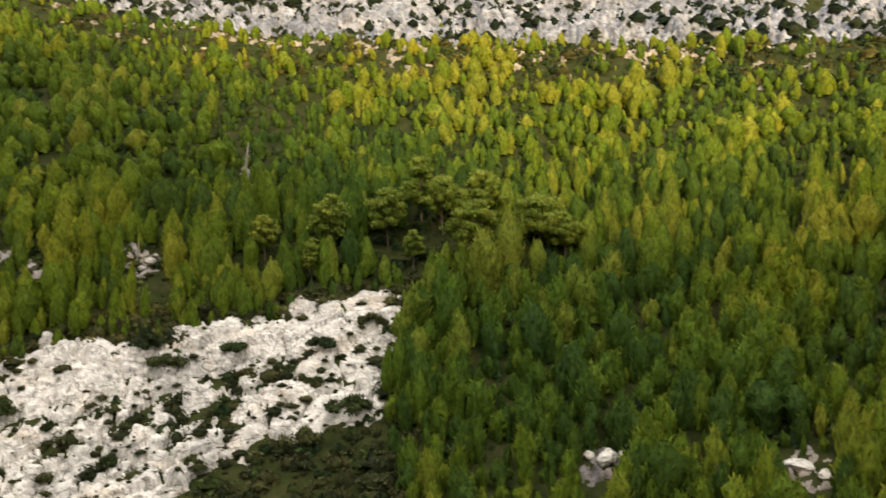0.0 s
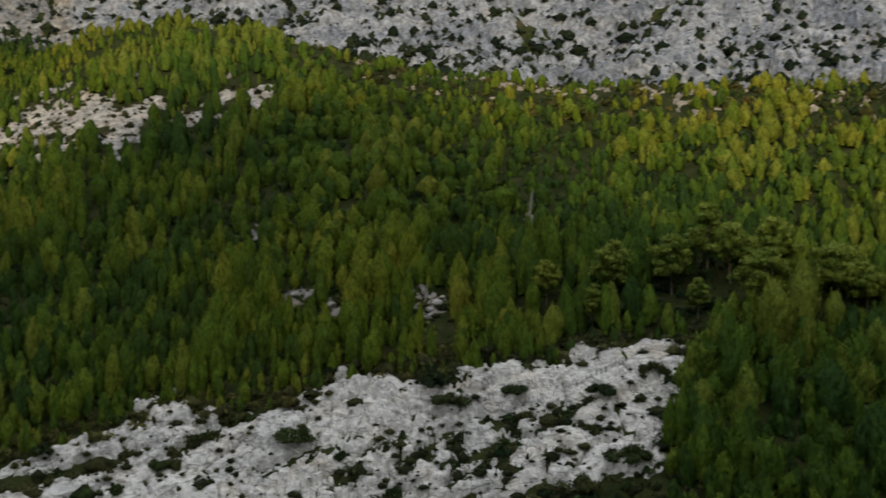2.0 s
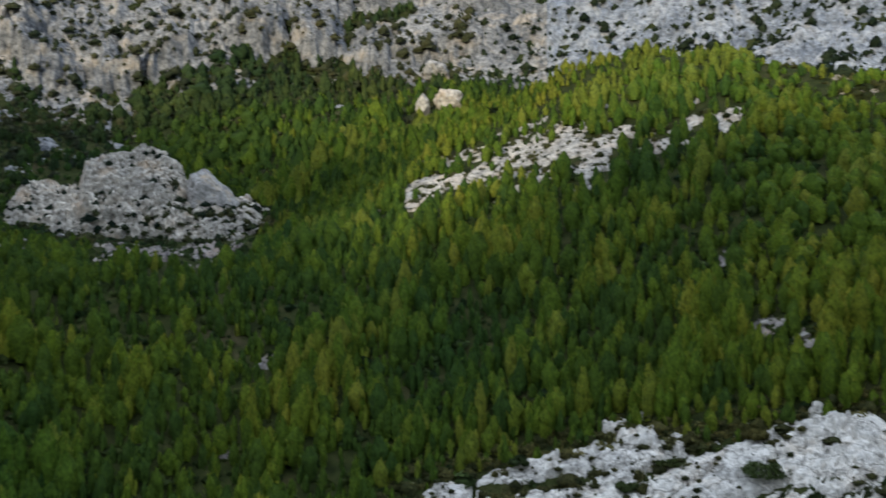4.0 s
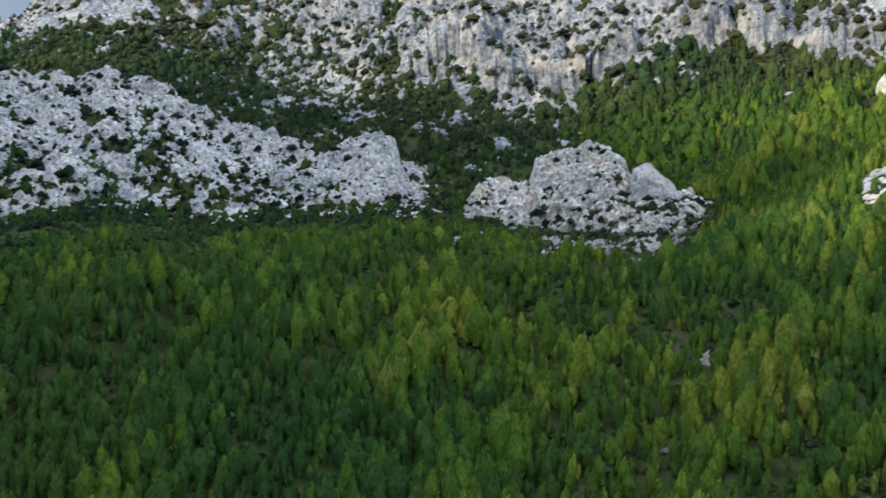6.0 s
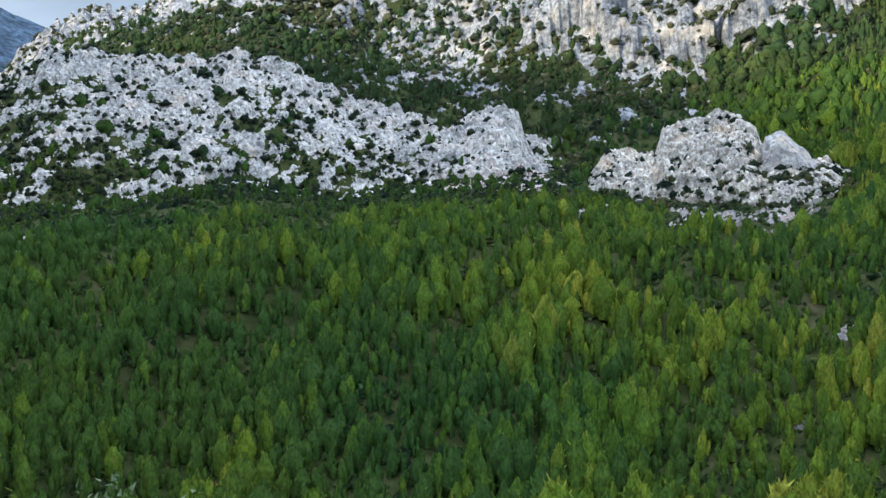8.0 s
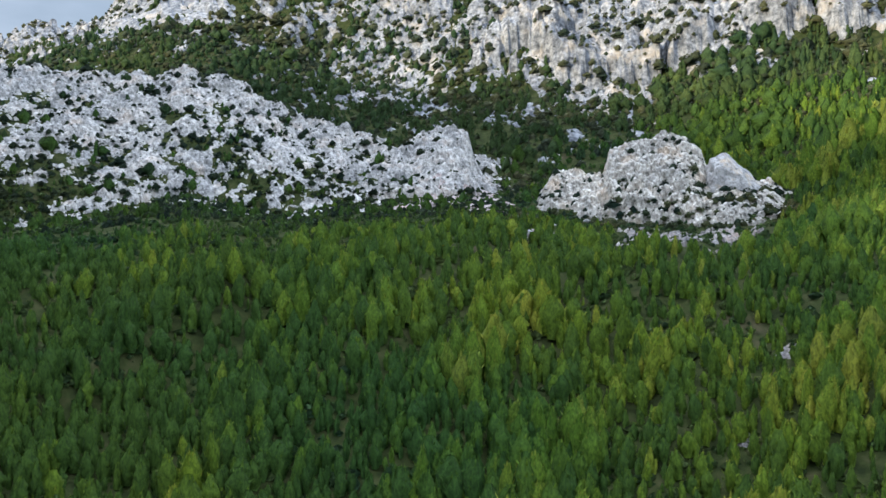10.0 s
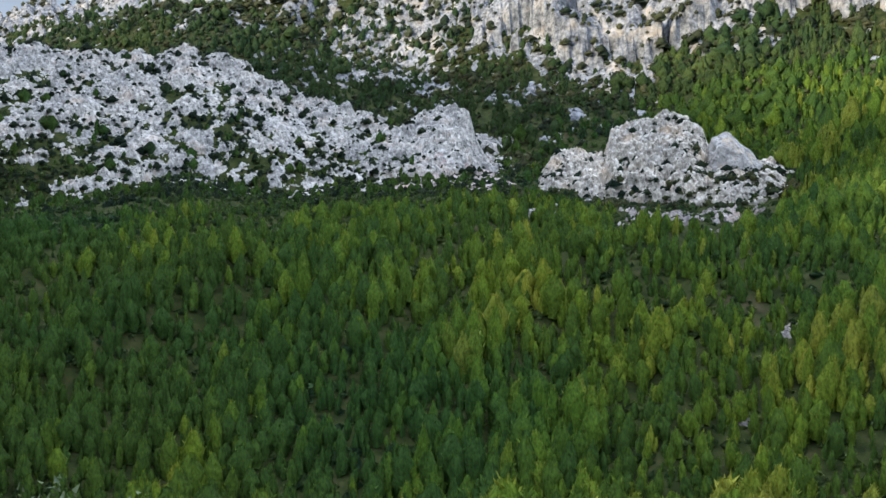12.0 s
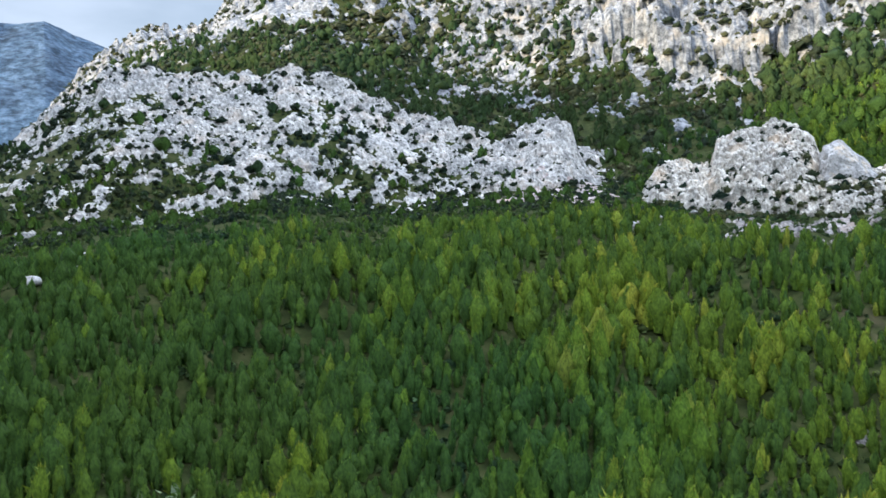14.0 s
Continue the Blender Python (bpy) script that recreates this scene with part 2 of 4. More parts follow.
def blocks(x, y, seed=0):
    """Broken stone: each cell has a height and a tilt of its own. Also the distance to the next cell."""
    i, j = np.floor(x).astype(int), np.floor(y).astype(int)
    best, second, val = np.full(x.shape, 9.0), np.full(x.shape, 9.0), np.zeros(x.shape)
    for a in (-1, 0, 1):
        for b in (-1, 0, 1):
            p, q = i + a + seed * 7, j + b + seed * 13
            cx = i + a + _perm[p % 256, q % 256]
            cy = j + b + _perm[(p + 91) % 256, (q + 37) % 256]
            d = np.hypot(x - cx, y - cy)
            h = _perm[(p + 5) % 256, (q + 77) % 256]
            tilt = (_perm[(p + 60) % 256, (q + 11) % 256] - 0.5) * (x - cx) + (_perm[(p + 33) % 256, (q + 51) % 256] - 0.3) * (y - cy)
            near = d < best
            second = np.where(near, best, np.minimum(second, d))
            val = np.where(near, h + 1.2 * tilt, val)
            best = np.where(near, d, best)
    return val, second - best


def domes(x, y, seed=0):
    """Rounded towers of stone with clefts between them: 0 in the clefts, up to about 1.3."""
    i, j = np.floor(x).astype(int), np.floor(y).astype(int)
    out = np.zeros(x.shape)
    for a in (-1, 0, 1):
        for b in (-1, 0, 1):
            p, q = i + a + seed * 11, j + b + seed * 5
            cx = i + a + _perm[p % 256, q % 256]
            cy = j + b + _perm[(p + 91) % 256, (q + 37) % 256]
            size = 0.55 + 0.5 * _perm[(p + 13) % 256, (q + 71) % 256]
            d2 = ((x - cx) ** 2 + (y - cy) ** 2) / size ** 2
            out = np.maximum(out, np.sqrt(np.clip(1 - d2, 0, 1)) * (0.45 + 0.85 * _perm[(p + 5) % 256, (q + 77) % 256]))
    return out


def lumps(x, y, rough, seed):
    """Broken blocks at three sizes with deep clefts between them; above 0 for about two thirds of the ground."""
    w = 0.35 * fbm(x / (1.5 * rough), y / (1.5 * rough), 2)
    d1 = domes(x / (2.6 * rough) + w, y / (2.6 * rough) - w, seed)
    d2 = domes(x / (1.2 * rough) - w, y / (1.2 * rough) + w, seed + 1)
    b, e = blocks(x / (0.95 * rough) + w, y / (0.95 * rough), seed + 2)
    return rough * (0.9 * d1 + 0.42 * d2 + 0.4 * (b - 0.5) + 0.5 * (np.minimum(e, 0.2) / 0.2 - 0.85) - 0.58 + 0.6 * fbm(x / (5 * rough), y / (5 * rough), 3))


# ---- the lie of the land: distances and slope angles along the valley, by bearing ----
def knots(az, *pairs):
    return np.interp(az, [p[0] for p in pairs], [p[1] for p in pairs])


def levels(az):
    """From the foot of the near bank to the mountain's top: (distance, height over the eye)."""
    t = lambda deg: np.tan(np.radians(deg))
    rb = knots(az, (-40, 138), (0, 142), (20, 155), (40, 175), (60, 185), (80, 195), (120, 200))
    rm = knots(az, (-40, 215), (0, 222), (20, 240), (40, 275), (60, 300), (80, 315), (120, 330))
    em = knots(az, (-40, -2), (44, -2), (52, -3), (62, -3), (70, -2.7), (80, -2.5), (95, -3), (120, -3.5))
    rk = knots(az, (-40, 300), (0, 310), (20, 365), (30, 415), (37, 430), (50, 430), (60, 440), (70, 460), (80, 480), (90, 500), (120, 560))
    ek = knots(az, (-40, 7.4), (-20, 7.0), (0, 7.5), (10, 7.7), (18, 8.7), (22, 9.6), (26, 10.5), (31, 10.7), (35, 9.9), (37, 8.4), (40, 6.6), (44, 4.2), (47, 2.4),
               (50, 1.2), (54, 0.2), (60, 0.3), (65, 0.8), (70, 1.4), (76, 1.2), (80, 0.7), (85, 2.0), (90, 1.0), (95, 0.8), (100, -0.6), (120, -1))
    rt = rk + knots(az, (-40, 60), (36, 60), (44, 70), (60, 75), (120, 110))
    et = knots(az, (-40, 5.4), (20, 6.5), (30, 7.6), (36, 6.2), (40, 6.4), (44, 5.2), (50, 3.2), (54, 2.0), (60, 1.8), (66, 2.6), (70, 3.0), (80, 3.6), (90, 4.2), (96, 2.0), (120, 0))
    rc = knots(az, (-40, 480), (0, 500), (20, 545), (35, 610), (60, 650), (70, 680), (80, 760), (90, 820), (120, 950))
    ec = knots(az, (-40, 8.8), (-20, 8.4), (0, 9.0), (10, 9.2), (20, 10.2), (30, 10.6), (36, 9.4), (44, 8.9), (50, 8.7), (54, 8.8), (59, 7.2), (62, 7.0), (65, 7.6), (68, 7.7), (72, 7.4), (77, 8.6),
               (79, 10.0), (83, 10.8), (86, 10.8), (91, 9.6), (95, 7.8), (100, 2.5), (120, 2))
    rp = knots(az, (-40, 900), (36, 980), (80, 1060), (88, 1040), (92, 980), (120, 1000))
    ep = knots(az, (-40, 22), (0, 24), (75, 24), (82, 20), (86.5, 15), (88.2, 12.4), (88.8, 11.1), (90.8, 10.2), (92.3, 10.6), (94.9, 9.0), (97, 6.5), (100, 3.5), (120, 3))
    zero = np.zeros_like(az)
    return [(zero, zero - 1.65), (zero + 3, zero - 1.8), (zero + 30, zero - 15.0), (zero + 85, zero - 42), (rb, rb * t(-18.5)), (rm, rm * t(em)), (rk, rk * t(ek)), (rt, rt * t(et)),
            (rc, rc * t(ec)), (rp, rp * t(ep)), (rp + 330, rp * t(ep) + 20), (rp + 700, rp * t(ep) - 130)]


G_AZ, G_R = np.arange(-45.0, 125.01, 0.25), np.arange(0.0, 1500.1, 2.5)


def relief():
    out = np.zeros((len(G_AZ), len(G_R)))
    lv = levels(G_AZ)
    for i in range(len(G_AZ)):
        out[i] = np.interp(G_R, [d[i] for d, _ in lv], [h[i] for _, h in lv])
    k = np.hanning(13)
    k /= k.sum()
    soft = np.array([np.convolve(np.pad(row, 6, mode="edge"), k, "valid") for row in out])
    soft[:, :4] = out[:, :4]
    ka = np.hanning(7)
    ka /= ka.sum()
    return np.array([np.convolve(np.pad(col, 3, mode="edge"), ka, "valid") for col in soft.T]).T


G_Z = relief()


def bare(az, r):
    """Height of the even slope over the eye."""
    a = np.clip((az - G_AZ[0]) / 0.25, 0, len(G_AZ) - 1.001)
    b = np.clip(r / 2.5, 0, len(G_R) - 1.001)
    i, j = a.astype(int), b.astype(int)
    u, v = a - i, b - j
    return (G_Z[i, j] * (1 - u) + G_Z[i + 1, j] * u) * (1 - v) + (G_Z[i, j + 1] * (1 - u) + G_Z[i + 1, j + 1] * u) * v


def plan(az, r):
    a = np.radians(az)
    return -r * np.sin(a), r * np.cos(a)


def rib(az, r, top, crest, foot, back):
    """A rib of the hillside: from its foot up to the crest line, and steeply down behind."""
    gf = np.where(r < crest, np.clip((r - foot) / (crest - foot), 0, 1), np.clip(1 - (r - crest) / back, 0, 1))
    rise = np.where(r < crest, gf ** 0.85, gf ** 1.3)
    base = bare(az, foot + 0 * r)
    return np.where(gf > 0, base + (crest * np.tan(np.radians(top)) - base) * rise, -999.0)


def knoll_body(az, r):
    top = knots(az, (50.2, 0.6), (50.7, 1.4), (51.8, 2.0), (52.9, 2.5), (53.6, 2.6), (54.4, 3.0), (56.0, 3.2), (56.5, 4.3), (57.2, 4.8), (58.2, 5.25), (58.9, 4.9), (60.3, 4.55), (61.3, 4.1), (61.6, 2.8), (62.2, 2.9), (63.2, 3.2), (64.2, 3.0),
                (65.0, 2.0), (65.8, 0.6))
    foot = knots(az, (50, 445), (52, 430), (55, 424), (57, 428), (58, 436), (62, 440), (66, 455))
    z = rib(az, r, top, 474.0 + 0 * az, foot, 26.0)
    return np.where((az < 50.3) | (az > 65.7), -999.0, z)


def west_crest(az):
    return knots(az, (67, 515), (70, 520), (76, 545), (84, 580), (94, 590), (110, 560))


def west_body(az, r):
    top = knots(az, (66.4, 0.2), (67.3, 1.5), (68.2, 2.6), (68.9, 4.0), (69.2, 5.0), (70.0, 5.4), (70.9, 5.55), (71.6, 5.2), (72.2, 4.75), (73.2, 4.8), (75.1, 5.15), (76.7, 5.6), (78.6, 6.15), (80.5, 7.05), (82.3, 8.0), (83.6, 8.3), (84.7, 8.65), (85.8, 8.15), (87.3, 8.3), (88.6, 8.0), (90, 8.2),
                (91.4, 8.0), (93.2, 8.3), (94.9, 8.0), (97.2, 6.4), (98.3, 5.2), (100, 4.0), (104, 2), (110, -1))
    foot = knots(az, (67, 490), (70, 482), (76, 478), (80, 466), (84, 484), (90, 470), (96, 470), (101, 460), (110, 460))
    return np.where((az < 66.4) | (az > 109), -999.0, rib(az, r, top, west_crest(az), foot, 45.0))


def land(az, r):
    """Height of the ground, with its hollows and humps."""
    az, r = np.asarray(az, float), np.asarray(r, float)
    x, y = plan(az, r)
    amp = np.clip((r - 60) / 200, 0, 1) * (1.3 + 2.5 * np.clip((r - 500) / 400, 0, 1))
    z = bare(az, r) + amp * fbm(x / 26, y / 26, 4)
    # shallow gullies that run slantwise down the western slope
    slope = np.clip((az - 50) / 8, 0, 1) * np.clip((r - 175) / 40, 0, 1) * np.clip((425 - r) / 60, 0, 1)
    z = z + 6.5 * slope * fbm((x + y) / 22, (x - y) / 150, 2)
    z = np.maximum(z, np.maximum(knoll_body(az, r), west_body(az, r)) + 0.6 * fbm(x / 9, y / 9, 3))
    far = knots(az, (-45, 0), (91, 0), (93.5, 6.5), (94.7, 9.2), (96.3, 9.7), (97.7, 10.6), (100, 10.5), (105, 12), (115, 11), (125, 9))
    beyond = np.interp(r, [1500, 2300, 3400, 4900], [0, 1, 0.3, 0])
    hill = 2300 * np.tan(np.radians(far)) * (1 + 0.03 * fbm(x / 130, y / 130, 4))
    past = np.clip((r - 1480) / 300, 0, 1)
    z = z * (1 - past) + past * np.maximum(hill * beyond + 30 * fbm(x / 200, y / 200, 4) * beyond, -60)
    return z


def slope_angle(az, r):
    return np.degrees(np.arctan2(bare(az, r), r))


def mesh_object(name, verts, faces, mat, smooth=False, parent=None, tone=None):
    me = bpy.data.meshes.new(name)
    verts, faces = np.asarray(verts, np.float32), np.asarray(faces, np.int32)
    n = faces.shape[1]
    me.vertices.add(len(verts))
    me.vertices.foreach_set("co", verts.ravel())
    me.loops.add(faces.size)
    me.loops.foreach_set("vertex_index", faces.ravel())
    me.polygons.add(len(faces))
    me.polygons.foreach_set("loop_start", np.arange(len(faces), dtype=np.int32) * n)
    me.polygons.foreach_set("loop_total", np.full(len(faces), n, np.int32))
    if tone is not None:
        me.attributes.new("tone", "FLOAT", "POINT").data.foreach_set("value", np.asarray(tone, np.float32))
    me.update(calc_edges=True)
    me.polygons.foreach_set("use_smooth", np.full(len(faces), smooth))
    me.materials.append(mat)
    ob = new(name, me)
    ob.parent = parent
    return ob


def grid_faces(na, nr, keep=None):
    i, j = np.meshgrid(np.arange(na - 1), np.arange(nr - 1), indexing="ij")
    a = (i * nr + j).ravel()
    f = np.stack([a, a + 1, a + nr + 1, a + nr], 1)
    return f if keep is None else f[keep.ravel()[f].any(1)]


# ---- ground ----
def back_ridge(x):
    """Height of the unseen ridge behind the viewer, its outline shaped to keep the evening sun off the lower slopes; it
    sinks to a saddle.
    """
    return knots(x, (-900, 325), (-500, 318), (-300, 312), (-220, 290), (-160, 306), (-122, 304), (-98, 250), (-84, 205), (-35, 205), (5, 285), (85, 285), (140, 232), (180, 205), (300, 210), (500, 250), (900, 230))


def build_ground():
    az = np.concatenate([np.arange(-44, 124, 0.7), np.arange(124, 316.1, 4.0)])
    r = np.concatenate([np.array([0.02, 1.0, 2.0]), np.arange(4, 60, 4), np.arange(60, 130, 4), np.arange(130, 650, 4.5), np.arange(650, 1100, 9), np.arange(1100, 1500, 40), np.arange(1500, 4950, 75)])
    A, R = np.meshgrid(az, r, indexing="ij")
    front = np.clip(A, -44.9, 124.9)
    z = land(front, R)
    # the bank on which the viewer stands goes on behind him as a stony hillside
    x, y = plan(A, R)
    back = np.where(A > 124, np.minimum(1.0, np.minimum((A - 124) / 8, (316 - A) / 8)), 0.0)
    south = np.clip(-y / 400, 0, 1)
    hill = -1.65 + back_ridge(x) * south ** 1.3 * np.exp(-np.clip(-y - 420, 0, None) / 900) + 6 * fbm(x / 60, y / 60, 4) * np.clip(R / 100, 0, 1)
    hill = hill * np.clip((4900 - R) / 1500, 0, 1)
    z = z * (1 - back) + hill * back
    co = np.stack([x, y, z + EYE], -1).reshape(-1, 3)
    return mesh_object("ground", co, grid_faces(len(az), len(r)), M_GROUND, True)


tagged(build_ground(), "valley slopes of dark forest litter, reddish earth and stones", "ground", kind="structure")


# ---- rock ----
def outcrop(name, label, az, r, height, mat, category="rock outcrop", kind="", parts=24, part_name="crag", lean=0.0):
    """A patch of rock that breaks through the ground where height(az, r, x, y) is above 0."""
    A, R = np.meshgrid(np.arange(*az), np.concatenate([np.arange(*q) for q in r]) if isinstance(r, list) else np.arange(*r), indexing="ij")
    x, y = plan(A, R)
    h = height(A, R, x, y)
    z = land(A, R) + np.maximum(h, -2.5)
    x, y = plan(A, R - lean * np.maximum(h, 0))
    co = np.stack([x, y, z + EYE], -1).reshape(-1, 3)
    live = (h > -0.3).ravel()
    f = grid_faces(*A.shape, keep=h > -0.3)
    piece = pieces(f, len(co))[f[:, 0]]
    ids, sizes = np.unique(piece, return_counts=True)
    big = ids[np.argsort(-sizes)][:parts]
    root = new(name)
    tagged(root, label, category, kind=kind)
    rest = ~np.isin(piece, big)
    for k in big:
        some(part_name, co, f[piece == k], mat, root)
    if rest.any():
        tagged(some("rubble", co, f[rest], mat, root), kind="stuff")
    return root


def some(name, co, f, mat, root):
    used = np.unique(f)
    again = np.zeros(len(co), np.int64)
    again[used] = np.arange(len(used))
    return mesh_object(name, co[used], again[f], mat, False, root)


def pieces(f, n):
    """For each vertex, the least vertex of the connected piece to which it belongs."""
    lab = np.arange(n)
    while True:
        low = lab[f].min(1)
        nxt = lab.copy()
        for k in range(f.shape[1]):
            np.minimum.at(nxt, f[:, k], low)
        nxt = nxt[nxt]
        if (nxt == lab).all():
            return lab
        lab = nxt


def slab(A, R, x, y):
    e = slope_angle(A, R)
    e = e + 0.5 * fbm(x / 3.5, y / 3.5, 3)
    up = knots(A, (2.2, -7.2), (3.8, -6.6), (8.8, -7.3), (12, -7.9), (18, -7.9), (20.4, -8.8), (25.5, -9.8), (31, -9.9), (35, -11.1), (42, -12.4), (46, -14))
    low = knots(A, (2, -12), (4, -13.2), (10, -15.0), (14, -16.5), (18, -19), (46, -19))
    m = np.minimum(np.minimum(up - e, e - low), np.minimum((A - 2.2) * 1.6, (45 - A) * 0.35))
    m = m + (0.9 + 0.9 * np.clip((A - 18) / 8, 0, 1)) * fbm(x / 5, y / 5, 4) - 0.9 * np.clip((A - 29) / 6, 0, 1) + 1.1 * fbm(x / 16 + 4, y / 16, 3) - 0.1
    # beds of stone that run up the slope to the right
    u, v = (x * 0.80 + y * 0.60), (-x * 0.60 + y * 0.80)
    b1, e1 = blocks(u / 9, v / 3.6, 1)
    b2, e2 = blocks(u / 3.2, v / 1.5, 2)
    b3, e3 = blocks(x / 1.1, y / 0.9, 3)
    rough = np.clip(0.55 + 1.2 * fbm(x / 22 + 7, y / 22, 2), 0.3, 1)
    stone = 1.7 * (b1 - 0.5) + rough * (0.9 * (b2 - 0.5) + 0.5 * (b3 - 0.5)) + 1.7 * (np.minimum(e1, 0.07) / 0.07 - 0.85) + 0.8 * rough * (np.minimum(e2, 0.16) / 0.16 - 0.8) + 1.5 * fbm(x / 13, y / 7, 3)
    return np.clip(m * 3, -2.4, 0.9) + np.where(m > -0.3, stone, 0) - 0.1


def streak(A, R, x, y):
    e = slope_angle(A, R)
    up = knots(A, (24, 7.3), (27, 7.2), (31, 6.9), (35, 6.7), (38, 5.7), (42.5, 3.7), (45, 1.6))
    low = knots(A, (24, 7.0), (28, 6.6), (31.2, 5.3), (33, 3.9), (36, 3.7), (38.3, 3.4), (42.5, 2.4), (45, 1.2))
    m = np.minimum(np.minimum(up - e, e - low), (45 - A) * 0.4)
    # a strip of bushes parts the lower ledge from the rest
    m = m - 0.9 * np.clip(1 - np.abs(e - knots(A, (32, 5.0), (36, 4.5))) / 0.35, 0, 1) * np.clip(1 - np.abs(A - 34) / 2.5, 0, 1)
    m = m + 2.2 * fbm(x / 6, y / 5, 3) + 0.8 * fbm(x / 18 + 9, y / 18, 2) - 0.30
    b1, e1 = blocks(x / 6, y / 2.4, 4)
    b2, e2 = blocks(x / 2.2, y / 1.2, 5)
    return np.clip(m * 4, -2.4, 0.7) + np.where(m > -0.2, 0.9 * (b1 - 0.15) + 0.5 * (b2 - 0.1), 0) - 0.45


def crags(x, y, rough, seed):
    """Broken stone at three sizes with clefts between the blocks, about -1 to 1 times rough."""
    b1, e1 = blocks(x / (2.3 * rough) + 0.3 * fbm(x / rough, y / rough, 2), y / (2.3 * rough), seed)
    b2, e2 = blocks(x / (0.95 * rough), y / (0.95 * rough), seed + 1)
    b3, e3 = blocks(x / (0.42 * rough), y / (0.42 * rough), seed + 2)
    s = 1.7 * (b1 - 0.5) + 0.9 * (b2 - 0.5) + 0.4 * (b3 - 0.5) + 0.6 * (np.minimum(e1, 0.16) / 0.16 - 0.8) + 0.35 * (np.minimum(e2, 0.18) / 0.18 - 0.8)
    return 1.2 * rough * (s + 0.9 * fbm(x / (5 * rough), y / (5 * rough), 3))


def knoll(A, R, x, y):
    body = knoll_body(A, R)
    up = np.clip((body - bare(A, R)) / 6, -1, 1)
    along = np.radians(A) * 455
    z = body - R * np.tan(np.radians(1.5))
    ledge = 1.2 * np.abs(np.modf(z / 5.0 + 0.8 * fbm(x / 9, y / 9, 2) + 20)[0] - 0.5)
    rise = np.where(body > -900, body, 0) * 1.1 + R * 0.6
    stone = 0.9 * lumps(along, rise, 2.4, 11)
    return np.where(body > -900, stone + 2.1 * up - 1.15 + 0.6 * ledge + 1.5 * fbm(along / 8 + 3, rise / 7, 2), -3)


def knoll_foot(A, R, x, y):
    m = np.maximum(0.8 - np.hypot((A - 54.9) / 1.8, (R - 392) / 30), 0.85 - np.hypot((A - 58.4) / 1.7, (R - 388) / 34))
    m = m + 1.4 * fbm(x / 4, y / 12, 3) - 0.22
    b1, e1 = blocks(x / 2.4, y / 2.4, 6)
    return np.clip(m * 3, -2.4, 0.5) + np.where(m > -0.3, 2.6 * (b1 - 0.45), 0) - 0.3


def west_rib(A, R, x, y):
    body = west_body(A, R)
    up = np.clip((R - 455) / (west_crest(A) - 455), 0, 1)
    along = np.radians(A) * 530
    stone = 1.1 * lumps(along, R * 1.25, 2.2, 21)
    # smooth fans of fine scree between the blocks
    fan = np.clip(2.5 * fbm(along / 26 + 11, R / 20, 3) - 0.55, 0, 1) * np.clip(1.6 - 1.6 * up, 0, 1)
    h = stone * (1 - 0.85 * fan) + 1.0 * up - 0.55 + 1.0 * fbm(along / 38, R / 38, 3) + 1.5 * fbm(along / 9 + 5, R / 7, 2) - 0.9 * np.clip(1 - 3 * up, 0, 1) - 1.0 * np.clip((A - 90) / 7, 0, 1) - 5 * np.clip((68.0 - A) / 1.6, 0, 1) + 0.9 * fan
    # knobs of stone along the crest
    h = h + 3.2 * (domes(along / 8.5, 0 * R + 0.5, 28) - 0.45) * np.clip((up - 0.78) / 0.15, 0, 1)
    low = 1.0 * lumps(along, R * 1.2, 1.8, 25) - 0.7 + 1.2 * fbm(along / 30 + 8, R / 30, 2)
    near = np.clip((R - 440) / 20, 0, 1) * np.clip((A - 67.5) / 3, 0, 1)
    return np.where(body > -900, h, np.where(R < west_crest(A), low * near - 3 * (1 - near), -3))


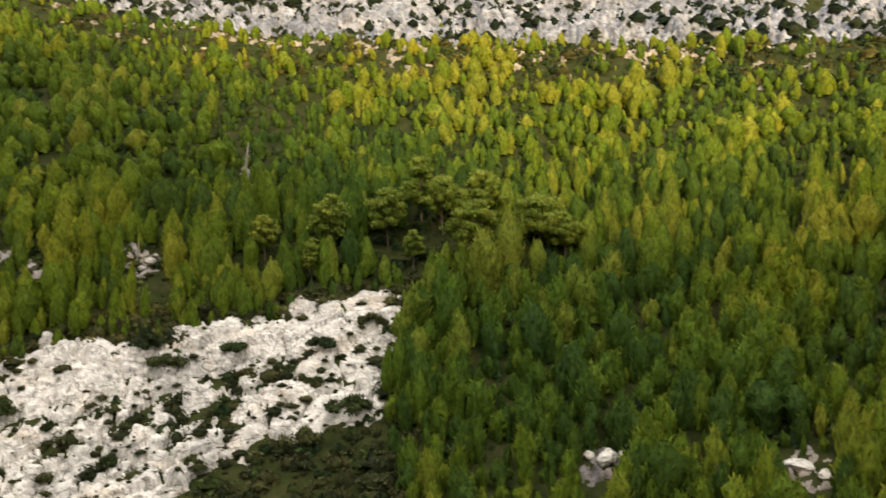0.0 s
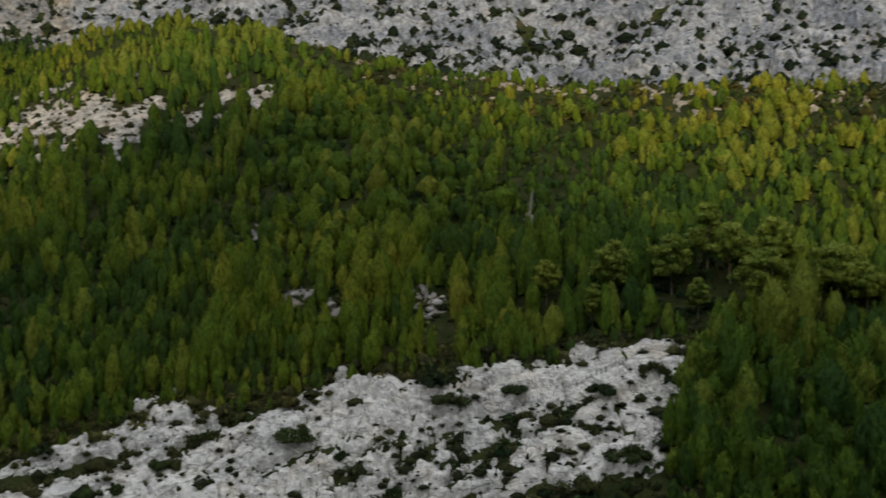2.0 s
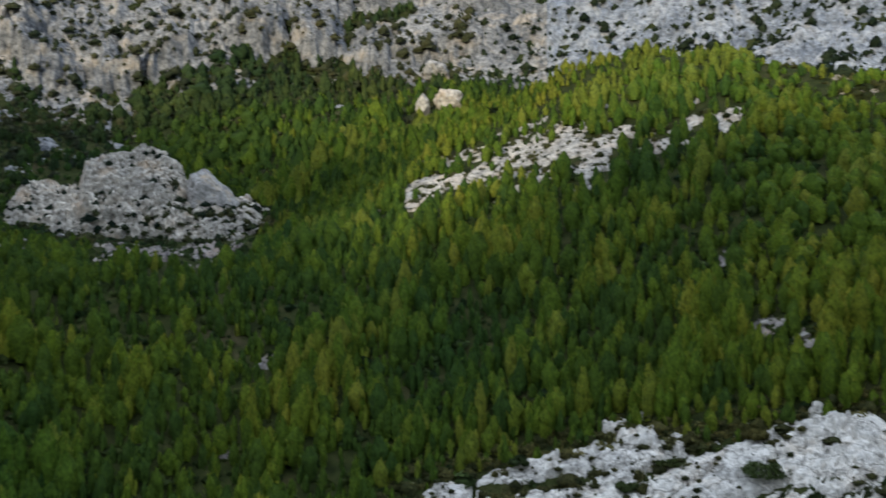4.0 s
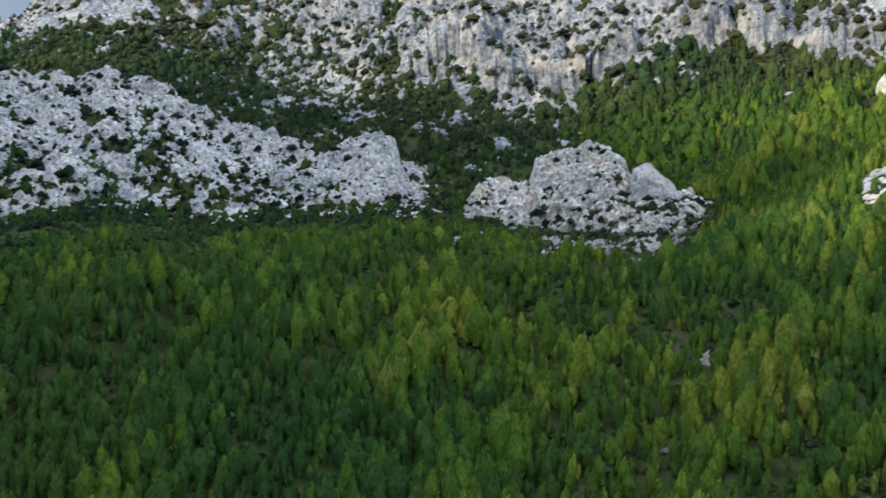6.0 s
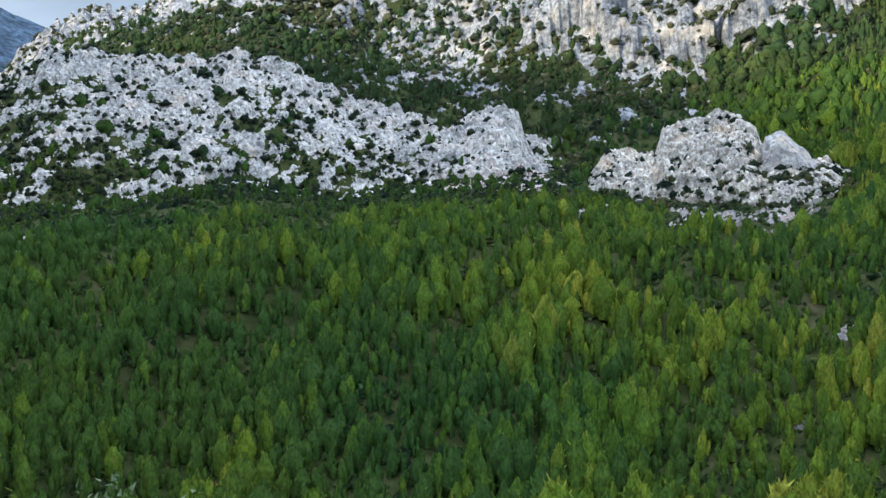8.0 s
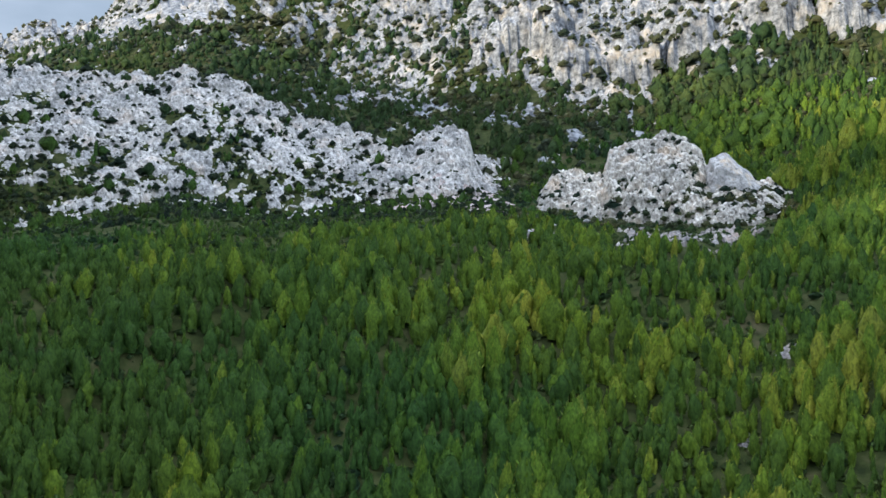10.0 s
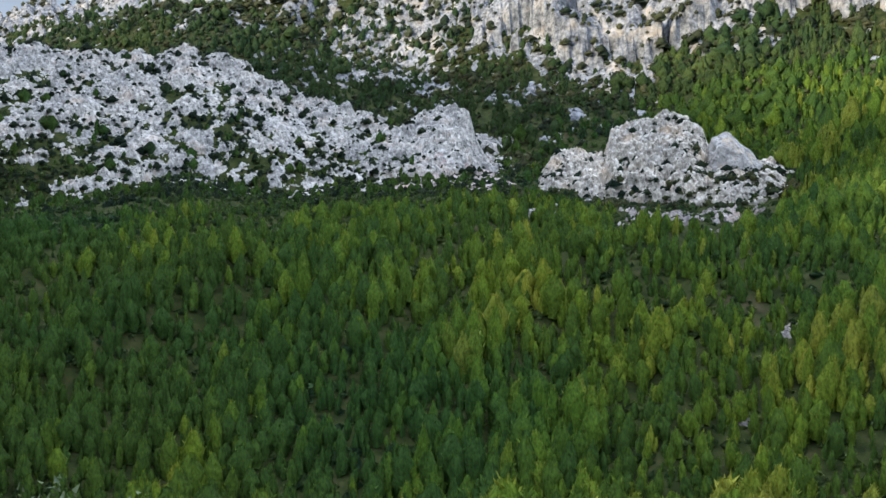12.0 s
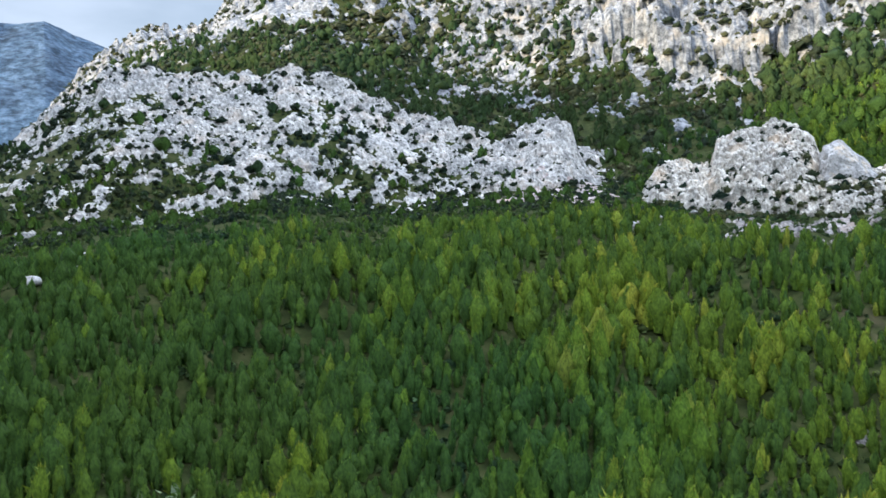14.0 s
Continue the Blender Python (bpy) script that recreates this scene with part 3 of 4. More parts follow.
def cliffs(A, R, x, y):
    lv = levels(A[:, 0])
    rc, rp = lv[8][0][:, None], lv[9][0][:, None]
    k = (R - rc) / (rp - rc)
    edge = k + 0.2 * fbm(x / 45, y / 45, 4) + 0.3 * fbm(x / 10, y / 10, 3) - 0.02
    edge = edge + 0.2 * np.clip((38 - A) / 6, 0, 1) + 0.13 * np.clip((57 - A) / 4, 0, 1) * np.clip((A - 34) / 4, 0, 1) * np.clip((k + 0.06) / 0.05, 0, 1) - 0.12 * np.clip((57 - A) / 4, 0, 1) * np.clip((A - 40) / 4, 0, 1) * np.clip(-k / 0.05, 0, 1)
    edge = edge - np.where((A > 76) & (A < 93), 0.05 * np.clip(1 - np.abs(A - 84) / 9, 0, 1), 0)
    edge = edge + 0.3 * np.clip((k - 0.02) / 0.05, 0, 1) * np.clip((A - 79) / 3, 0, 1) * np.clip((92 - A) / 2, 0, 1)
    along = np.radians(A) * 700
    wob = 0.5 * fbm(x / 40, y / 40, 3)
    d2 = domes(along / 20 + wob, R / 34 - wob, 32)
    d3 = domes(along / 8, R / 11, 33)
    b3, e3 = blocks(along / 3.6, R / 5, 34)
    grow = np.clip(k * 6 + 0.3, 0.25, 1)
    b2, e2 = blocks(along / 13 + wob, R / 17, 35)
    stone = grow * (13 * d2 + 5 * (b2 - 0.4) + 3.0 * (np.minimum(e2, 0.15) / 0.15 - 0.7) + 3.5 * d3 + 1.4 * b3 - 13.5 + 11 * fbm(x / 60 + 2, y / 60, 3))
    # walls of rock towers, one above the other, with scrubby ledges between them
    for q, (off, high, seed) in enumerate(((30, 26, 51), (74, 42, 52), (150, 40, 53), (235, 60, 54), (330, 60, 55))):
        t1 = domes(along / 27 + 0.4 * wob, R / 600 + 3 * seed, seed)
        t2 = domes(along / 9.5 + 0.2 * wob, R / 300 + seed, seed + 4)
        wall = rc + off + 26 * fbm(along / 110 + seed, 0 * R + 0.5, 3) - 8 * t1 - 3 * t2 + 2.5 * b3 + 7 * fbm(along / 6 + seed, R / 9, 2)
        here = np.clip(0.5 + 1.6 * fbm(along / 150 + 2 * seed, 0 * R + 3.5, 2), 0.1, 1)
        step = np.clip((R - wall) / 7, 0, 1) ** 0.7
        stone = stone + high * here * np.clip((t1 - 0.3) / 0.35, 0, 1) * (0.45 + 0.45 * t1 + 0.2 * t2) * np.maximum(step - np.clip((R - wall) / 62, 0, 1), 0)
    stone = stone - 3.5 * np.clip(1 - k / 0.35, 0, 1) * np.clip(1 - np.abs(A - 72) / 10, 0, 1)
    east = np.clip((45 - A) / 9, 0, 1)
    stone = stone * (1 - east) + east * (0.9 * lumps(along, R, 2.6, 81) + 0.9 * lumps(along, R * 0.8, 7.0, 85) + 0.3 + 5 * fbm(x / 34, y / 34, 3))
    spur = np.clip((A - 86.5) / 3, 0, 1)
    stone = stone * (1 - spur) + spur * (crags(x, y, 5.0, 61) + 0.5)
    stone = np.where(stone > 0, stone, stone * 0.5)
    rim = knots(A, (-45, 1), (84, 1), (87, 0.8), (89, 0.7), (125, 0.7))
    return np.clip(edge * 40, -3, 1) + np.where(edge > -0.05, stone * rim, 0) - 0.6


def far_mountain(A, R, x, y):
    return 3 + 12 * domes(x / 230, y / 230, 41) + 7 * fbm(x / 110, y / 110, 4)


def scree(A, R, x, y):
    b, e = blocks(x / 3.4, y / 3.4, 75)
    m = 1.3 * fbm(x / 30 + 3, y / 30, 3) + 0.9 * fbm(x / 7, y / 7, 2) - 0.62 + 0.35 * np.clip((R - 560) / 150, 0, 1) - 0.5 * np.clip((A - 78) / 4, 0, 1) + 0.45 * np.clip((R - 610) / 50, 0, 1) * np.clip((80 - A) / 3, 0, 1)
    return np.clip(m * 4, -2.4, 0.8) + np.where(m > -0.4, 3.0 * (b - 0.5), 0)


def red_rubble(A, R, x, y):
    m = 1 - np.hypot((A - 70.3) / 3.6, (R - 472) / 24) + 1.1 * fbm(x / 7, y / 7, 3) - 0.25
    b, e = blocks(x / 2.2, y / 2.0, 64)
    return np.clip(m * 2.5, -2.4, 0.8) + np.where(m > -0.3, 1.5 * (b - 0.45), 0)


def crest_stones(A, R, x, y):
    edge = 1.6 - np.abs(R - levels(A.ravel())[6][0].reshape(A.shape) - 5) / 17
    b, e = blocks(x / 1.2, y / 1.1, 71)
    m = np.minimum(edge, 1) * 0.6 + 1.9 * fbm(x / 3.2 + 5, y / 4, 3) - 0.95
    return np.clip(m * 3, -2.4, 0.5) + np.where(m > -0.4, 1.0 * (b - 0.5), 0)


def build_rock():
    outcrop("crest_stones", "pinkish broken stones scattered among the pines along the crest", (-20, 21, 0.13), (270, 375, 0.8), crest_stones, M_SAND)
    outcrop("red_rubble", "pinkish rubble and earth at the foot of the ridge", (66.5, 74.5, 0.09), (440, 505, 0.9), red_rubble, M_PINK)
    outcrop("rock_slab", "pale cracked limestone slab with scrub in its joints, below the pine slope", (1.5, 46, 0.09), (140, 222, 0.5), slab, M_SLAB)
    outcrop("rock_streak", "band of broken pale limestone across the wooded hillside", (23, 46, 0.09), (300, 440, 0.8), streak, M_ROCK)
    outcrop("rock_knoll", "craggy pale limestone knoll standing out of the pines", (50, 66, 0.07), (420, 498, 0.6), knoll, M_KNOLL, lean=0.8)
    outcrop("rock_ledge", "low pale rock ledge among bushes under the knoll", (53, 61, 0.07), (330, 440, 0.8), knoll_foot, M_STAINED)
    outcrop("rock_ridge", "long jagged white limestone ridge dotted with dark scrub", (66.3, 105, 0.085), (438, 620, 1.0), west_rib, M_ROCK, lean=0.4)
    outcrop("mountain_slope", "limestone slope toned bluish as if in shade, dotted with dark round bushes", (-30, 36.01, 0.2), [(352, 660, 2.2), (660, 1120, 8)], cliffs, M_SLOPE, "mountain", "structure")
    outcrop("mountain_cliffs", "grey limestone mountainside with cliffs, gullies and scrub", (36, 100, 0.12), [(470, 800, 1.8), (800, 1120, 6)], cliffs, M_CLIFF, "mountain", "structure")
    outcrop("scree", "pale stones scattered through the scrub below the cliffs", (60, 97, 0.13), (540, 800, 1.8), scree, M_CLIFF, "rocks")
    outcrop("far_mountain", "mountain far down the valley, its haze put in as blue-grey colour", (88, 125, 0.25), (1400, 2600, 14), far_mountain, M_FAR, "mountain", "structure")


build_rock()


# ---- plants ----
def tuft_cloud(gen, lobes, per, size, flat=0.75):
    """Small leaf plates round the lobes of a crown, each turned roughly outwards. Rows of triangles."""
    tris = []
    for c, rad in lobes:
        d = gen.normal(size=(per, 3))
        d[:, 2] = d[:, 2] * 0.9 + 0.25
        d /= np.linalg.norm(d, axis=1)[:, None]
        p = c + d * rad * gen.uniform(0.65, 1.08, (per, 1)) * np.array([1, 1, flat])
        nrm = d + gen.normal(size=(per, 3)) * 0.45
        nrm /= np.linalg.norm(nrm, axis=1)[:, None]
        up = d * 0.5 + gen.normal(size=(per, 3)) * 0.35 + np.array([0, 0, 0.9])
        t1 = up - nrm * (up * nrm).sum(1)[:, None]
        t1 /= np.linalg.norm(t1, axis=1)[:, None] + 1e-9
        t2 = np.cross(nrm, t1)
        s = size * gen.uniform(0.6, 1.3, (per, 1))
        tri = np.stack([p + t1 * s * 1.5, p - t1 * s * 0.7 + t2 * s * 0.62, p - t1 * s * 0.7 - t2 * s * 0.62], 1)
        tris.append(tri)
    return np.concatenate(tris)


def lathe(gen, rings, n, lean):
    """A closed, lumpy body on rings of (height, radius): vertices and triangles."""
    v, f = [], []
    lobes = gen.uniform(0, 6.28, 3)
    for k, (u, w) in enumerate(rings):
        a = (np.arange(n) + 0.5 * (k % 2)) * 6.2832 / n
        lump = 1 + 0.15 * np.cos(2 * a + lobes[0] + 4 * u) + 0.12 * np.cos(3 * a + lobes[1] - 7 * u) + gen.uniform(-0.12, 0.12, n)
        v.append(np.stack([np.cos(a) * w * lump + lean[0] * u, np.sin(a) * w * lump + lean[1] * u, u + gen.normal(size=n) * 0.03 * (1 - u * 0.5)], 1))
    for k in range(len(rings) - 1):
        for q in range(n):
            p, m = k * n + q, k * n + (q + 1) % n
            f += [(p, m, p + n), (m, m + n, p + n)] if k % 2 else [(p, m, m + n), (p, m + n, p + n)]
    return np.concatenate(v), np.array(f)


def joined(v, f, tris):
    """A body and loose leaf plates as one mesh."""
    w = tris.reshape(-1, 3)
    return np.concatenate([v, w]), np.concatenate([f, len(v) + np.arange(len(w)).reshape(-1, 3)])


def sprays(gen, base, out, size):
    """Narrow upright needle sprays: one slim triangle each, rising outwards from its base."""
    n = len(base)
    up = out * gen.uniform(0.25, 0.8, (n, 1)) + np.array([0, 0, 1.0]) + gen.normal(size=(n, 3)) * 0.22
    up /= np.linalg.norm(up, axis=1)[:, None]
    side = np.cross(up, out + gen.normal(size=(n, 3)) * 0.35)
    side /= np.linalg.norm(side, axis=1)[:, None] + 1e-9
    s = size * gen.uniform(0.6, 1.35, (n, 1))
    return np.stack([base + up * s * 1.9, base - up * s * 0.7 + side * s * 0.55, base - up * s * 0.7 - side * s * 0.55], 1)


def pine_crown(seed, n, rings, leaves, size, wide=0.25):
    """The crown of a young pine 1 high: one to three leaders, each a dense plume feathered by sprays, with pale candles at its top.
    Vertices, triangles and the change of tone at each vertex."""
    gen = np.random.default_rng(seed)
    heads = [(0.0, 0.0, 1.0, 1.0)]
    for _ in range(gen.integers(0, 3 if n > 5 else 2)):
        a, d = gen.uniform(0, 6.28), wide * gen.uniform(0.55, 0.9)
        heads.append((math.cos(a) * d, math.sin(a) * d, gen.uniform(0.55, 0.86), gen.uniform(0.6, 0.8)))
    share = sum(hd[2] * hd[3] for hd in heads)
    vs, fs, ts, tris, tips, c = [], [], [], [], [], 0
    for q, (px, py, high, broad) in enumerate(heads):
        lean = gen.normal(size=2) * 0.05
        full, bend, w0 = gen.uniform(0.30, 0.50), gen.uniform(1.3, 2.3), wide * broad
        prof = lambda u: w0 * (0.55 + 0.45 * min(1.0, (u - 0.04) / full)) * (1 - max(0.0, (u - full) / (1.02 - full)) ** bend) + 0.006
        v, f = lathe(gen, [(u, prof(u) * gen.uniform(0.82, 1.02)) for u in np.linspace(0.04, 0.94, rings - (q > 0))], n, lean)
        vs.append(v * np.array([1, 1, high]) + np.array([px, py, 0]))
        fs.append(f + c)
        # core toned darker than the spray tips, in place of shade inside the crown
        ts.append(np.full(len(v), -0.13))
        c += len(v)
        k = max(3, int(leaves * high * broad / share))
        u = 0.10 + 0.84 * (np.arange(k) + gen.uniform(0, 1, k)) / k
        a = np.arange(k) * 2.4 + gen.uniform(-0.6, 0.6, k)
        w = np.array([prof(t) for t in u]) * gen.uniform(0.82, 1.06, k)
        out = np.stack([np.cos(a), np.sin(a), 0 * a], 1)
        base = out * w[:, None] + np.stack([lean[0] * u + px, lean[1] * u + py, u * high], 1)
        tris.append(sprays(gen, base, out, size * (1.1 - 0.4 * u[:, None])))
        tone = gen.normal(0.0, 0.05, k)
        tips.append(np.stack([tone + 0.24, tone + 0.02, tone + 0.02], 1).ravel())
        # the year's candles
        k = 3 if n > 4 else 2
        a = gen.uniform(0, 6.28, k)
        base = np.stack([np.cos(a) * 0.3 * w0 + lean[0] + px, np.sin(a) * 0.3 * w0 + lean[1] + py, high * gen.uniform(0.80, 0.95, k)], 1)
        side = np.stack([-np.sin(a), np.cos(a), 0 * a], 1) * size * 0.35
        tall = np.array([[0, 0, 1.0]]) * size * gen.uniform(1.6, 2.6, (k, 1))
        tris.append(np.stack([base + tall, base - side, base + side], 1))
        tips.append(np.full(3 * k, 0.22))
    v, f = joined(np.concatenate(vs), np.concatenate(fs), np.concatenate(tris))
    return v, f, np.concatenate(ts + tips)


def soup(name, tris, mat, parent=None):
    v = tris.reshape(-1, 3)
    return mesh_object(name, v, np.arange(len(v)).reshape(-1, 3), mat, False, parent)


def strew(templates, x, y, z, h, wide, turn, tone):
    """Copies of small triangle clouds, joined: each in its place, size, turn and tone."""
    verts, faces, tones, count = [], [], [], 0
    pick = rng.integers(0, len(templates), len(x))
    for k, (v, f, change) in enumerate(templates):
        s = np.nonzero(pick == k)[0]
        c, n = np.cos(turn[s])[:, None], np.sin(turn[s])[:, None]
        w = (h[s] * wide[s])[:, None]
        p = np.stack([(v[None, :, 0] * c - v[None, :, 1] * n) * w + x[s][:, None], (v[None, :, 0] * n + v[None, :, 1] * c) * w + y[s][:, None], v[None, :, 2] * h[s][:, None] + z[s][:, None]], -1)
        verts.append(p.reshape(-1, 3))
        faces.append((f[None] + (count + len(v) * np.arange(len(s)))[:, None, None]).reshape(-1, 3))
        tones.append((tone[s][:, None] + change[None, :]).ravel())
        count += len(v) * len(s)
    return np.concatenate(verts), np.concatenate(faces), np.clip(np.concatenate(tones), 0, 1)


def bare_rock(az, r):
    """Where stone leaves no room for trees."""
    x, y = plan(az, r)
    a2, r2 = az[:, None], r[:, None]
    out = np.zeros(len(az), bool)
    for f, a0, a1, r0, r1 in ((slab, 1.5, 46, 140, 225), (streak, 23, 46, 300, 440), (knoll, 50, 66, 424, 492), (knoll_foot, 53, 61, 330, 440), (crest_stones, -20, 21, 270, 375), (west_rib, 66.3, 109, 438, 638)):
        s = (az > a0) & (az < a1) & (r > r0) & (r < r1)
        if s.any():
            out[s] |= f(az[s], r[s], x[s], y[s]) > 0.1
    s = r > 400
    if s.any():
        h = cliffs(a2[s], r2[s], x[s][:, None], y[s][:, None])[:, 0]
        out[s] |= h > 0.1
    return out


def scatter(az0, az1, r0, r1, step):
    """Jittered places over the plan, about one in each step x step square."""
    n = int((r1 * r1 - r0 * r0) / 2 * radians(az1 - az0) / step ** 2)
    side = int(math.sqrt(n * (r1 - r0) / (radians(az1 - az0) * (r0 + r1) / 2))) + 1
    other = n // side + 1
    i, j = np.meshgrid(np.arange(side), np.arange(other), indexing="ij")
    u = (i.ravel() + rng.uniform(-0.4, 1.4, i.size)) / side
    v = (j.ravel() + rng.uniform(-0.4, 1.4, j.size)) / other
    r = np.sqrt(r0 * r0 + np.clip(u, 0, 1) * (r1 * r1 - r0 * r0))
    return az0 + (az1 - az0) * v, r


CLEARINGS = ((-9.3, 150, 1.5, 4.0), (-20.3, 150, 1.8, 4.0), (16.2, 219, 1.1, 4.5), (17.2, 223, 0.6, 3), (21.9, 224, 1.0, 4), (24, 231, 0.8, 3.5), (51.6, 257, 0.6, 3), (53.8, 223, 0.4, 2), (65, 198, 0.5, 3), (66, 394, 1.4, 8), (11, 249, 0.4, 4),
             (49.6, 247, 0.3, 2), (69.8, 436, 1.0, 7), (74, 402, 0.8, 5), (26.2, 262, 0.5, 4), (51.0, 186, 0.5, 2.5))


def glade(az, r):
    """Small stony clearings in the wood, by bearing and distance."""
    out = np.zeros(len(az), bool)
    for a, d, wa, wd in CLEARINGS:
        out |= ((az - a) / (wa * 0.9)) ** 2 + ((r - d + 4.5) / (wd + 4.5)) ** 2 < 1
    return out


def patch(a, d, wa, wd):
    """Broken stones in one clearing."""
    def height(A, R, x, y):
        m = 1 - np.hypot((A - a) / wa, (R - d) / wd) + 0.7 * fbm(x / 3, y / 3, 3)
        b, e = blocks(x / 1.1, y / 1.0, int(a * 3) % 40)
        return np.clip(m * 2, -2.4, 0.3) + 0.9 * (b - 0.75) + 0.5 * fbm(x / 2, y / 2, 2)
    return height


def build_clearings():
    for a, d, wa, wd in CLEARINGS:
        outcrop("stony_patch", "pale broken stones in a small clearing of the pines", (a - 1.5 * wa, a + 1.5 * wa, 0.1), (d - 1.5 * wd, d + 1.5 * wd, 0.5), patch(a, d, wa, wd), M_STAINED, parts=5, part_name="stone")


# bearing, angle under the horizon, height and spread of the old pines above the slab
OLD_PINES = ((3.1, -3.9, 12.0, 0.34), (-1.7, -4.9, 12.0, 0.44), (1.2, -3.1, 15.0, 0.27), (-2.2, -2.8, 12.0, 0.42), (-5.4, -4.3, 12.0, 0.46), (-6.9, -4.5, 8.5, 0.50), (1.7, -5.2, 8.0, 0.29),
             (6.4, -4.4, 12.0, 0.34), (7.4, -6.1, 9.0, 0.26), (10.0, -4.6, 9.0, 0.32), (0.0, -3.3, 12.5, 0.32))


def build_wood():
    near = [pine_crown(100 + k, 6, 5, 135, 0.060, 0.20 + 0.03 * (k % 4)) for k in range(12)]
    mid = [pine_crown(200 + k, 5, 4, 30, 0.050, 0.20 + 0.03 * (k % 4)) for k in range(16)]
    far = [pine_crown(300 + k, 4, 3, 6, 0.075, 0.20 + 0.03 * (k % 4)) for k in range(12)]
    az, r = [np.concatenate(c) for c in zip(scatter(-26, 102, 136, 260, 2.45), scatter(-26, 103, 260, 440, 3.1), scatter(30, 62, 440, 560, 3.9), scatter(62, 105, 440, 900, 4.9), scatter(36, 62, 560, 700, 4.4), scatter(-26, 30, 440, 560, 7.5))]
    keep = ~bare_rock(az, r) & ~glade(az, r)
    keep &= ~((az > 3) & (az < 47) & (r < 168))
    zone = knots(az, (2.2, -7.4), (8.8, -7.6), (12, -8.1), (18, -8.2), (20.4, -9.1), (25.5, -10.1), (31, -10.3), (35, -11.5), (42, -12.9), (46, -14.5))
    keep &= ~((az > 2.6) & (az < 46) & (slope_angle(az, r) < zone - 0.45) & (slope_angle(az, r) > knots(az, (2, -12), (10, -15), (18, -19))))
    keep &= ~((az > 52.4) & (az < 61.0) & (r > 342) & (r < 440))
    keep &= ~((np.hypot((az - 42.4) / 1.9, (r - 545) / 28) < 1) | (np.hypot((az - 0.5) / 7, (r - 208) / 5) < 1))
    heath = ((az > 66) & (r > knots(az, (62, 430), (68, 405), (72, 376), (76, 352), (80, 346), (84, 360), (90, 368), (103, 360)) + 10 * np.sin(az * 2.1) + 75 * fbm(az / 2.2, r / 40, 3)) & (r < west_crest(az) + 20)) | ((az > 50) & (az < 66) & (r > 425) & (r < 470))
    keep &= ~(heath & (rng.random(len(az)) < 0.35))
    keep &= ~((az > 52) & (az < 64) & (r > 440) & (r < 482))
    for ahead in (5.0, 10.0):
        s = (az > 24) & (az < 44) & (r > 300) & (r < 430)
        keep[s] &= streak(az[s], r[s] + ahead, *plan(az[s], r[s] + ahead)) < 0.45
    for a, under, high, broad in OLD_PINES:
        d = reach(a, under, 150, 300)
        across = (az - a) * radians(1) * d / (0.9 * high * broad)
        keep &= ~((np.abs(across) < 1) & (r > d - 9) & (r < d + 4))
    brow = (az < 25) & (r > levels(az)[6][0] - 26) & (r < 440)
    keep &= ~(brow & (rng.random(len(az)) < 0.5 - 1.5 * fbm(az * 1.3, r / 14, 3)))
    clump = fbm(-az * 0.9, r / 16, 3)
    keep &= ~((az > 58) & (r > 520) & (rng.random(len(az)) < 0.15 - 0.9 * clump))
    x, y = plan(az, r)
    stand = fbm(x / 40, y / 40, 3)
    clump = fbm(x / 13 + 40, y / 13, 3)
    # shallow gullies run aslant down the slope: trees lower, and toned darker as shade
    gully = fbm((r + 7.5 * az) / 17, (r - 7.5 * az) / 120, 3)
    keep &= (clump > -0.48) | (rng.random(len(az)) < 0.7)
    az, r, x, y, stand, heath, clump, brow, gully = az[keep], r[keep], x[keep], y[keep], stand[keep], heath[keep], clump[keep], brow[keep], gully[keep]
    h = 5.0 * np.minimum(rng.lognormal(0, 0.40, len(r)), 1.9) * (1 + 0.25 * stand + 0.35 * clump + 0.45 * gully) * np.where(heath, 0.62, np.where((r > 520) & (az > 60), 0.8, np.where(r > 560, 0.8, np.where((r > 430) & (az < 30), 0.5, 1.0))))
    wide = rng.uniform(0.8, 1.35, len(r)) * np.where((r < 330) & ((az > 26) | (r < 235)), 0.86, 1.0) * np.where((r > 440) & (az > 52), 1.7, np.where((az < 26) & (r > 245), 1.35, 1.0))
    # young pines of the hilltop and the east toned yellower, standing in for sunlight
    sun_gold = np.exp(-((az - 28) / 12) ** 2 - ((r - 415) / 60) ** 2) + 0.45 * np.exp(-((az + 2) / 18) ** 2 - ((r - 285) / 45) ** 2) + 0.35 * np.exp(-((az - 53) / 8) ** 2 - ((r - 215) / 50) ** 2)
    # tone also sinks to the west, standing in for haze and dimness there
    tone = np.clip(rng.normal(0.37, 0.24, len(r)) + 0.72 * sun_gold + 0.13 * np.clip((13 - az) / 14, 0, 1) + 0.42 * gully - 0.3 * (r > 540) - 0.45 * ((r > 520) & (az > 60)) - 0.2 * heath - 0.34 * np.clip((az - 60) / 28, 0, 1) + 0.08 * np.exp(-((az - 30) / 13) ** 2 - ((r - 250) / 60) ** 2) + 0.30 * stand + 0.20 * clump, 0, 1)
    # low young growth along the upper edge of the slab and on the crest
    over = slope_angle(az, r) - knots(az, (2.2, -7.4), (8.8, -7.6), (12, -8.1), (18, -8.2), (20.4, -9.1), (25.5, -10.1), (31, -10.3), (35, -11.5), (42, -12.9), (46, -14.5))
    h *= np.where((az > 1.5) & (az < 46) & (over > -1.5), np.clip(0.5 + over / 3.0, 0.45, 1), 1.0) * np.where((az < 26) & (r > 245), 0.85, 1.0)
    top = knots(az, (48, 900), (52, 350), (61, 350), (64, 430), (68, 405), (72, 376), (76, 352), (80, 346), (84, 360), (90, 368), (103, 360))
    h *= np.where(r < 440, np.clip(0.7 + (top - r) / 90, 0.65, 1), 1)
